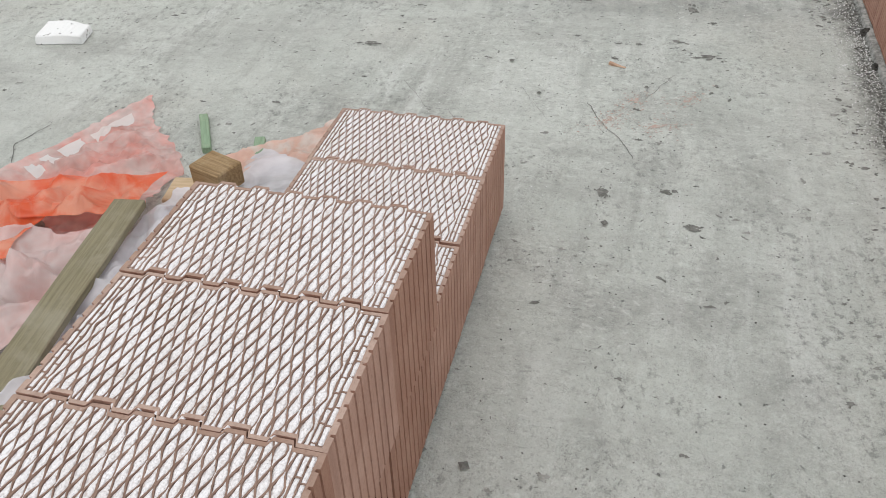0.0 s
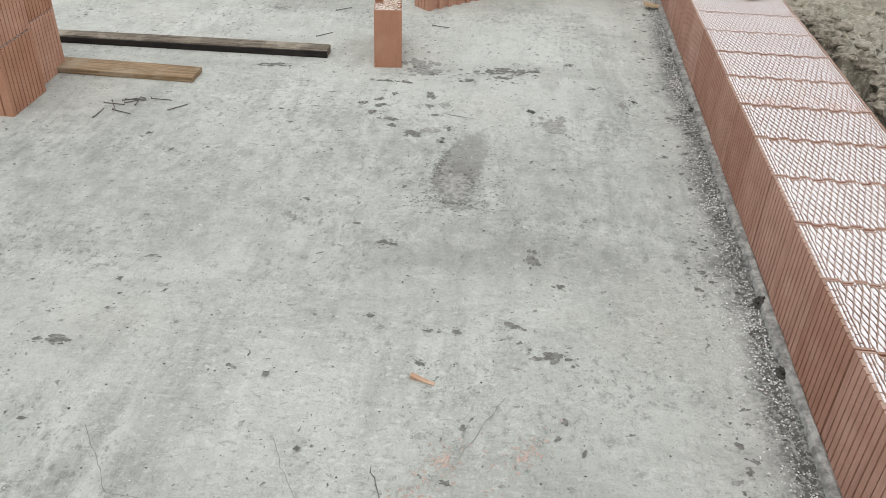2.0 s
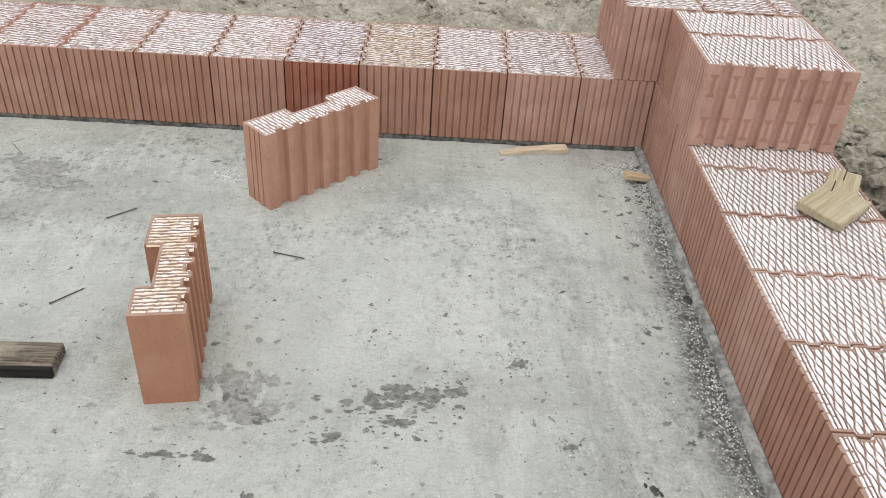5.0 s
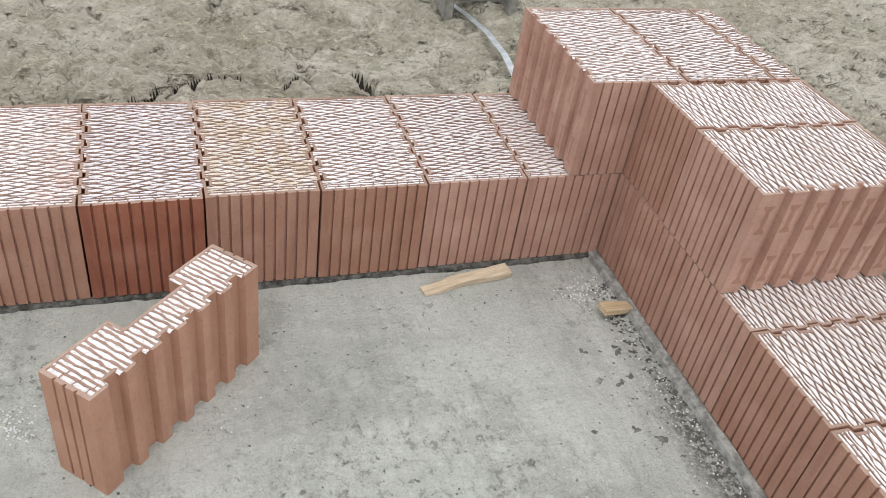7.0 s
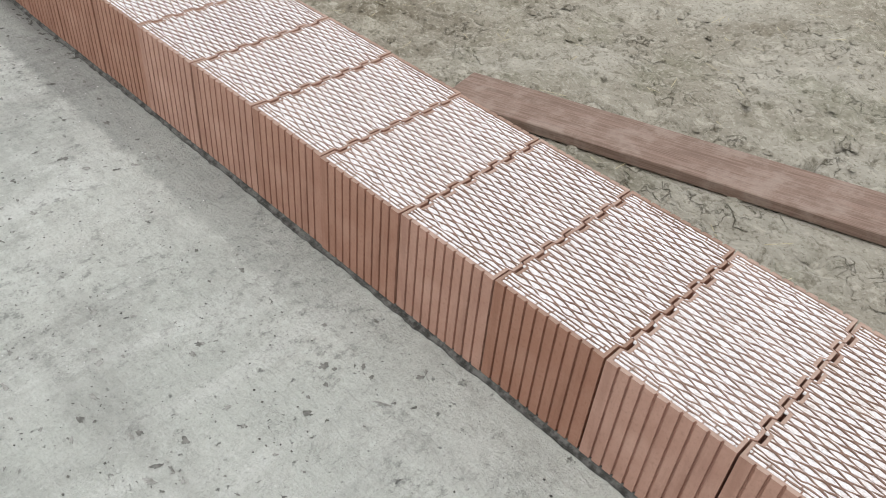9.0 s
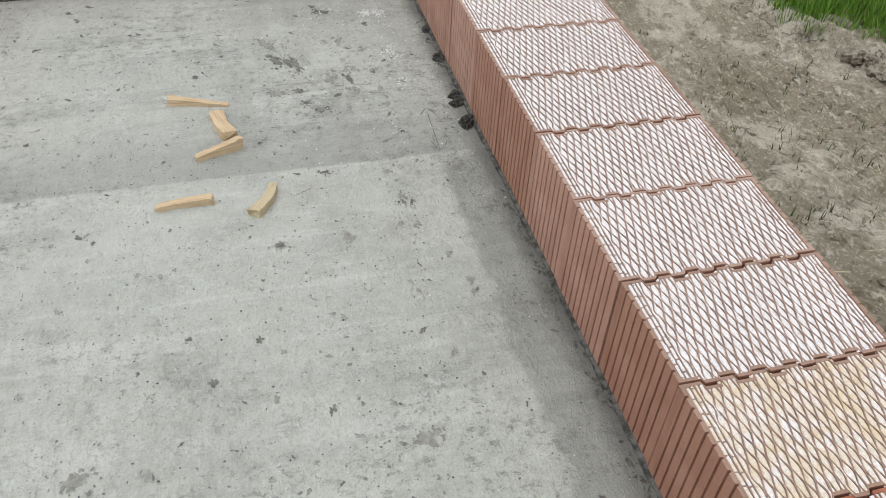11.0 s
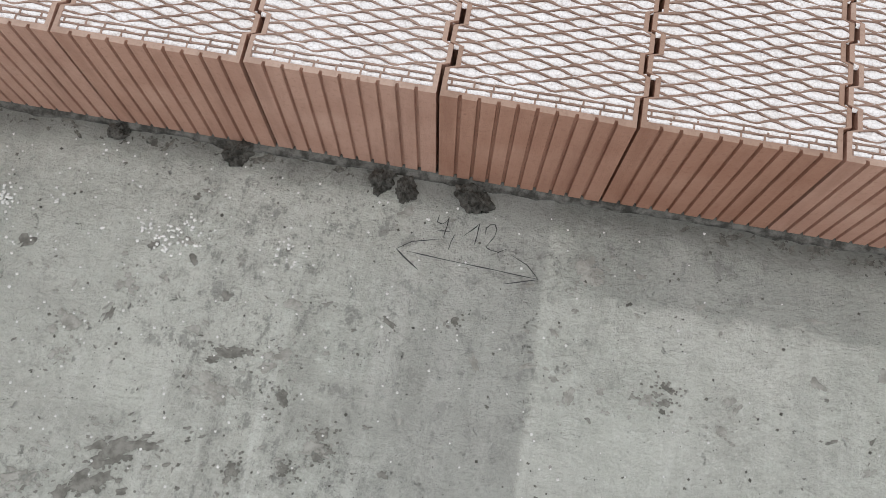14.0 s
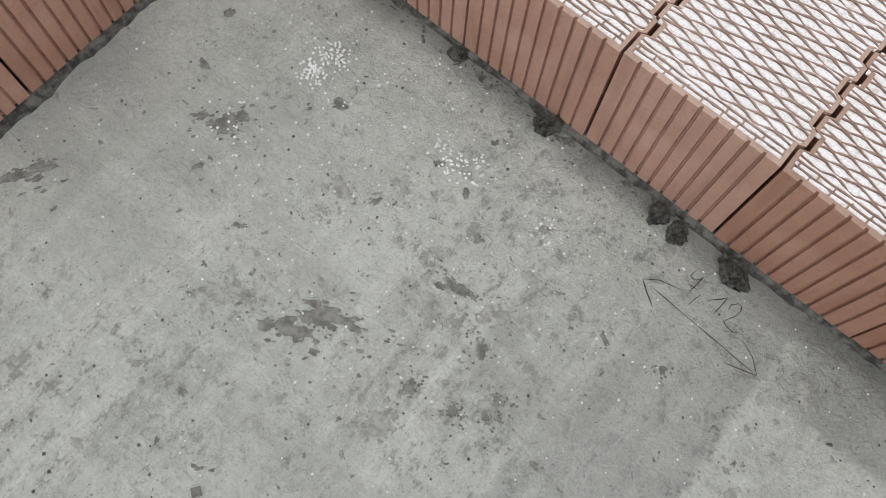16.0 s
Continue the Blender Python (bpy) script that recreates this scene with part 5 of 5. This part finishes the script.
def splashes(label, material, rows, seed, loose=9):
    """Solid ragged splashes of thin mortar, x, y, half-length, half-width, turn, each with crumbs thrown off round it."""
    rng = random.Random(seed)
    v, f = [], []
    for n, (x, y, rx, ry, turn) in enumerate(rows):
        lobes = 9 + int(9000 * rx * ry) + int(3 * max(rx, ry) / min(rx, ry))
        for q in range(lobes + loose):
            core = q < lobes
            far = 0.0 if q == 0 else 0.52 if core else 1.35
            px, py = rng.gauss(0, 1) * rx * far, rng.gauss(0, 1) * ry * far
            size = rng.uniform(0.12, 0.48) * min(1, 0.024 / max(rx, ry)) ** 0.5 if core else rng.uniform(0.05, 0.16)
            a, b = max(0.0022, rx * size), max(0.0018, ry * size)
            ca, sa = math.cos(radians(turn)), math.sin(radians(turn))
            k, m, z = len(v), 18 if core else 8, 0.0010 + 0.0007 * rng.random()
            cx, cy, off = x + px * ca - py * sa, y + px * sa + py * ca, seed * 5 + n * 3.3 + q * 1.7
            v.append((cx, cy, z + 0.0008))
            for i in range(m):
                t = i / m * math.tau
                r = 1.0
                for scale, gain in ((1.2, 0.6), (3.0, 0.5), (7.5, 0.35)):
                    r += gain * noise.noise(Vector((math.cos(t) * scale, math.sin(t) * scale, off)))
                r = max(0.15, r)
                ex, ey = math.cos(t) * a * r, math.sin(t) * b * r
                v.append((cx + ex * ca - ey * sa, cy + ex * sa + ey * ca, z))
            f += [(k, k + 1 + i, k + 1 + (i + 1) % m) for i in range(m)]
    ob = put_mesh("mortar_stain", mesh_of("mortar_stain", v, f, [material], smooth=True), None, label)
    tagged(ob, category="mortar stain", kind="stuff")


splashes("dark dried mortar splashes near the standing block", SMEAR,
         [(-1.16, -1.30, 0.030, 0.030, 20), (-1.10, -1.36, 0.030, 0.016, 0), (-0.815, -1.275, 0.072, 0.038, 5), (-0.72, -1.27, 0.034, 0.028, 20), (-0.80, -1.348, 0.042, 0.013, 0),
          (-0.93, -1.404, 0.034, 0.014, 8), (-0.66, -1.247, 0.030, 0.016, 0), (-0.506, -1.15, 0.016, 0.016, 0), (-0.415, -1.40, 0.016, 0.011, 0)], 1, 26)
splashes("dark leaf-shaped mortar splashes in a row", SMEAR,
         [(-1.184, -1.471, 0.022, 0.013, 0), (-1.279, -1.472, 0.038, 0.010, 0), (-1.216, -1.598, 0.012, 0.014, 30), (-1.077, -1.58, 0.012, 0.024, 0), (-1.054, -1.608, 0.012, 0.014, 0),
          (-1.269, -1.666, 0.018, 0.016, 20), (-1.33, -1.706, 0.018, 0.015, 0), (-1.25, -1.724, 0.026, 0.017, 8), (-1.273, -1.793, 0.018, 0.016, 40), (-1.193, -1.842, 0.030, 0.011, 0),
          (-1.183, -1.897, 0.017, 0.013, 0), (-1.07, -1.694, 0.016, 0.015, 0), (-1.039, -1.777, 0.017, 0.008, 0), (-1.11, -1.951, 0.032, 0.024, 20),
          (-1.074, -1.966, 0.016, 0.013, 0), (-0.965, -1.888, 0.012, 0.014, 0)], 2, 7)
splashes("softer grey mortar splashes spread over the slab", SMEAR_SOFT,
         [(-1.15, -1.27, 0.058, 0.072, 20), (-1.13, -1.345, 0.068, 0.038, 0), (-1.97, -0.36, 0.085, 0.050, 0), (-1.88, -0.43, 0.080, 0.032, 0), (-2.06, -0.30, 0.050, 0.030, 0),
          (-1.003, -1.676, 0.021, 0.019, 0), (-1.026, -1.918, 0.026, 0.022, 10), (-0.302, -1.553, 0.022, 0.040, 0), (-0.584, -1.786, 0.050, 0.060, 0), (-1.377, -2.582, 0.016, 0.018, 0)], 3, 16)
splashes("thick dark crumbs of mortar on the slab", LUMP,
         [(-0.668, -1.678, 0.016, 0.017, 10), (-0.258, -1.506, 0.012, 0.016, 10), (-0.982, -2.0, 0.009, 0.014, 0)], 4, 3)
stains("dark mortar grains along the wet patch", SMEAR, [(-0.965, -2.19, 0.018, 0.15, -7), (-0.90, -2.43, 0.05, 0.018, 0), (-0.87, -2.30, 0.05, 0.06, 0)], 9, 30, 0.5)
stains("soft grey wet patch on the concrete", SMEAR_SOFT,
       [(-0.90, -2.30, 0.085, 0.12, 0), (-0.89, -2.36, 0.06, 0.08, 0), (-0.95, -2.22, 0.035, 0.12, -8), (-0.89, -2.45, 0.06, 0.02, 0)], 3, 40, 0.6)
splashes("small dark mortar spots over the slab", SMEAR,
         [(-0.643, -2.717, 0.023, 0.036, 0), (-1.066, -2.696, 0.022, 0.012, 0), (-0.685, -3.022, 0.025, 0.013, -15), (-0.893, -3.075, 0.014, 0.008, 0), (-0.82, -3.07, 0.011, 0.010, 20),
          (-1.357, -2.484, 0.012, 0.012, 0), (-0.56, -2.835, 0.013, 0.012, 0), (-1.051, -3.034, 0.009, 0.007, 0), (-0.58, -3.134, 0.030, 0.018, 15), (-1.79, -3.25, 0.036, 0.012, 10),
          (-0.90, -3.20, 0.020, 0.008, -20), (-0.86, -4.05, 0.016, 0.028, 10), (-0.69, -4.0, 0.020, 0.014, 0), (-0.62, -4.16, 0.025, 0.015, 0), (-1.78, -1.39, 0.05, 0.02, 10), (-1.90, -2.23, 0.012, 0.010, 0)], 5, 9)
stains("reddish brick dust scraped over concrete", DUST,
       [(-0.88, -3.64, 0.035, 0.012, 55), (-0.81, -3.50, 0.03, 0.01, 60), (-0.73, -3.65, 0.03, 0.012, 20), (-0.64, -3.46, 0.035, 0.01, 50)], 5, 40, 0.45)
stains("faint grey patches beside the north wall", SMEAR_SOFT,
       [(-1.56, -0.10, 0.032, 0.016, 0), (-1.95, -0.36, 0.10, 0.09, 0), (-1.90, -0.42, 0.09, 0.03, 0), (-1.96, -0.62, 0.06, 0.03, 0), (-1.33, -0.24, 0.02, 0.012, 0)], 6, 16, 0.45)
splashes("dark mortar stains by the west corner", SMEAR,
         [(-6.492, -0.322, 0.028, 0.010, 5), (-6.409, -0.373, 0.010, 0.012, 20), (-6.340, -0.415, 0.008, 0.010, 0), (-6.334, -0.438, 0.011, 0.008, 20), (-6.603, -0.477, 0.042, 0.015, 25),
          (-6.616, -0.492, 0.014, 0.014, 0), (-6.643, -0.533, 0.036, 0.022, 35), (-6.039, -0.465, 0.008, 0.013, 0), (-6.381, -0.466, 0.009, 0.006, 0), (-6.452, -0.481, 0.007, 0.014, 0),
          (-5.873, -0.261, 0.010, 0.006, 0), (-5.873, -0.281, 0.008, 0.005, 0), (-6.187, -0.218, 0.004, 0.004, 0), (-6.95, -0.36, 0.032, 0.018, 50), (-7.12, -0.62, 0.04, 0.015, 60)], 7, 20)
splashes("grey mortar stains by the west corner", SMEAR_SOFT,
         [(-6.426, -0.319, 0.024, 0.014, 30), (-6.505, -0.377, 0.024, 0.014, -20), (-6.666, -0.248, 0.013, 0.012, 0), (-6.010, -0.297, 0.008, 0.013, 0), (-5.901, -0.283, 0.012, 0.007, 0),
          (-5.761, -0.445, 0.024, 0.012, 0), (-6.737, -0.319, 0.017, 0.014, 0), (-6.737, -0.366, 0.010, 0.008, 0), (-5.792, -0.309, 0.008, 0.008, 0), (-6.009, -0.104, 0.014, 0.016, 0)], 8, 12)
stains("soft damp spots by the west corner", SMEAR_SOFT,
       [(-6.0, -0.115, 0.022, 0.018, 0), (-6.75, -0.55, 0.05, 0.02, 30), (-5.16, -0.39, 0.025, 0.035, 20), (-5.77, -0.61, 0.012, 0.012, 0), (-6.35, -0.43, 0.015, 0.01, 0), (-5.21, -1.04, 0.02, 0.03, 0), (-6.45, -0.55, 0.03, 0.02, 70)], 8, 10)


def flecks(label, material, count, box, seed):
    """Ragged thin spots scattered singly over a stretch of the slab, thicker in some places."""
    rng = random.Random(seed)
    v, f = [], []
    while count:
        x, y = rng.uniform(box[0], box[1]), rng.uniform(box[2], box[3])
        if noise.noise(Vector((x * 2.2, y * 2.2, seed))) + 0.5 * noise.noise(Vector((x * 7, y * 7, seed))) < rng.uniform(-0.5, 0.5):
            continue
        s = 0.0018 + 0.0068 * rng.random() ** 4
        blotch(v, f, x, y, s * rng.uniform(1, 1.8), s * rng.uniform(0.5, 1), rng.gauss(10, 40), count, 0.0008 + 0.0005 * rng.random(), 1.0)
        count -= 1
    ob = put_mesh("mortar_flecks", mesh_of("mortar_flecks", v, f, [material], smooth=True), None, label)
    tagged(ob, category="mortar stain", kind="stuff")


flecks("small grey mortar flecks over the concrete", SMEAR_SOFT, 1500, (-3.3, -0.1, -5.9, -0.1), 21)
flecks("small dark mortar flecks over the concrete", SMEAR, 1000, (-3.3, -0.1, -5.9, -0.1), 22)
flecks("small grey mortar flecks near the wall", SMEAR_SOFT, 1000, (-7.15, -3.0, -1.5, -0.05), 23)
flecks("small dark mortar flecks near the wall", SMEAR, 800, (-7.15, -3.0, -1.5, -0.05), 24)
flecks("mortar flecks thick by the east wall", SMEAR, 520, (-0.20, -0.03, -4.2, -0.1), 25)
flecks("dark crust of crumbs along the mortar bed", GRIT, 620, (-0.075, -0.024, -4.4, -0.1), 26)


flecks("crumbled mortar along the north wall foot", GRIT, 200, (-7.15, -4.6, -0.032, -0.008), 27)


def lump(x, y, r, seed, label):
    bm = bmesh.new()
    bmesh.ops.create_icosphere(bm, subdivisions=4, radius=r)
    for v in bm.verts:
        v.co *= 1 + 0.5 * noise.noise(v.co * 45 + Vector((seed, 0, 0))) + 0.28 * noise.noise(v.co * 130 + Vector((0, seed, 0))) + 0.25 * noise.noise(v.co * 330)
        v.co.z = max(v.co.z * 0.8, -0.002)
        v.co.y *= 0.75
    ob = part("mortar_lump", bm, LUMP, None, label)
    ob.matrix_basis = pose(x, y, 0.002, 0, 0, seed * 37)
    tagged(ob, category="mortar lump", group="mortar lumps at the wall foot")


for n, (x, y, r) in enumerate(((-6.56, -0.018, 0.030), (-6.335, -0.026, 0.026), (-6.295, -0.030, 0.024), (-6.19, -0.028, 0.033), (-6.75, -0.014, 0.02),
                               (-0.028, -2.83, 0.026), (-0.030, -3.11, 0.026), (-0.035, -0.86, 0.018), (-0.028, -1.55, 0.016))):
    lump(x, y, r * 0.8, n + 1, "dark lump of mortar squeezed out under the wall")

# thin dried mortar flake, lifted at one end
bm = bmesh.new()
ring = [bm.verts.new((math.cos(t) * 0.055 * (1 + 0.35 * math.sin(3 * t)), math.sin(t) * 0.032 * (1 + 0.25 * math.cos(2 * t + 1)), 0.004 + 0.012 * max(0, math.cos(t)))) for t in np.linspace(0, math.tau, 18, endpoint=False)]
face = bm.faces.new(ring)
low = bmesh.ops.extrude_face_region(bm, geom=[face])
for g in low["geom"]:
    if isinstance(g, bmesh.types.BMVert):
        g.co.z -= 0.004
flake = part("mortar_flake", bm, SMEAR, None, "thin flake of dark dried mortar on concrete")
flake.matrix_basis = pose(-4.635, -0.71, 0.001, 0, 0, 118)
tagged(flake, category="mortar flake")


def scatter(name, label, material, places, seed, flat=1.0, category="debris"):
    """Many tiny eight-sided grains: x, y, size."""
    rng = random.Random(seed)
    v, f = [], []
    for x, y, s in places:
        k, a = len(v), rng.uniform(0, math.tau)
        ca, sa, e = math.cos(a) * s, math.sin(a) * s, rng.uniform(0.6, 1.0) if flat < 1 else 1.0
        z = s * flat
        v += [(x + ca, y + sa, z), (x - sa * e, y + ca * e, z), (x - ca, y - sa, z), (x + sa * e, y - ca * e, z), (x, y, 2 * z), (x, y, 0)]
        f += [(k, k + 1, k + 4), (k + 1, k + 2, k + 4), (k + 2, k + 3, k + 4), (k + 3, k, k + 4), (k + 1, k, k + 5), (k + 2, k + 1, k + 5), (k + 3, k + 2, k + 5), (k, k + 3, k + 5)]
    ob = put_mesh(name, mesh_of(name, v, f, [material]), None, label)
    tagged(ob, category=category, kind="stuff")


rng = random.Random(12)
beads = []
for x, y, n, s in ((-6.905, -0.155, 60, 0.014), (-6.905, -0.20, 70, 0.014), (-6.63, -0.175, 26, 0.013), (-6.60, -0.15, 22, 0.014), (-6.665, -0.155, 18, 0.010), (-6.455, -0.165, 16, 0.016),
                   (-6.95, -0.36, 25, 0.03), (-6.85, -0.16, 30, 0.08), (-1.40, -0.32, 45, 0.022), (-1.37, -0.345, 30, 0.018), (-1.02, -0.30, 20, 0.05), (-0.11, -0.14, 60, 0.03)):
    beads += [(rng.gauss(x, s), min(-0.02, rng.gauss(y, s)), rng.uniform(0.0021, 0.0034)) for _ in range(n)]
beads += [(max(-7.15, rng.gauss(-6.65, 0.35)), -abs(rng.gauss(0.22, 0.22)) - 0.02, rng.uniform(0.0017, 0.0028)) for _ in range(230)]
for _ in range(3200):
    y = -3.6 * rng.random() ** 0.8
    if noise.noise(Vector((y * 4, 1.7, 0))) < rng.uniform(-0.6, 0.35):
        continue
    beads.append((-0.034 - abs(rng.gauss(0, 0.036 + 0.02 * (y < -1.5))), y - 0.05, 0.0012 + 0.0020 * rng.random() ** 1.6))
beads += [(rng.uniform(-2.2, -0.05), rng.uniform(-4.3, -0.1), rng.uniform(0.0012, 0.0022)) for _ in range(600)]
beads += [(rng.uniform(-7.1, -3.5), rng.uniform(-1.4, -0.03), rng.uniform(0.0012, 0.0021)) for _ in range(450)]
scatter("infill_beads", "white infill beads spilled over the concrete", FOAM, beads, 3, category="beads")

crumbs = [(rng.uniform(-3.4, -0.03), rng.uniform(-5.9, -0.03), 0.0011 + 0.0030 * rng.random() ** 4) for _ in range(6500)]
crumbs += [(rng.uniform(-7.15, -3.4), rng.uniform(-1.6, -0.03), 0.0010 + 0.0026 * rng.random() ** 4) for _ in range(4200)]
crumbs += [(-0.02 - abs(rng.gauss(0, 0.05)), rng.uniform(-4, -0.05), 0.0014 + 0.004 * rng.random() ** 3) for _ in range(700)]
scatter("grit", "dark grit and crumbs scattered on the slab", GRIT, crumbs, 4, 0.45)
clots = []
for x, y, s in ((-1.25, -3.294, 0.011), (-1.12, -3.51, 0.009), (-0.843, -4.188, 0.012), (-1.12, -5.0, 0.012), (-1.03, -5.02, 0.014), (-0.19, -0.778, 0.010), (-0.98, -1.98, 0.011), (-1.72, -3.11, 0.008), (-2.15, -0.4, 0.008), (-6.58, -0.78, 0.010), (-5.77, -0.61, 0.011), (-6.2, -0.62, 0.008)):
    clots.append((x, y, s))
scatter("mortar_crumbs", "larger dark mortar crumbs on the slab", SMEAR, clots, 5, 0.5)
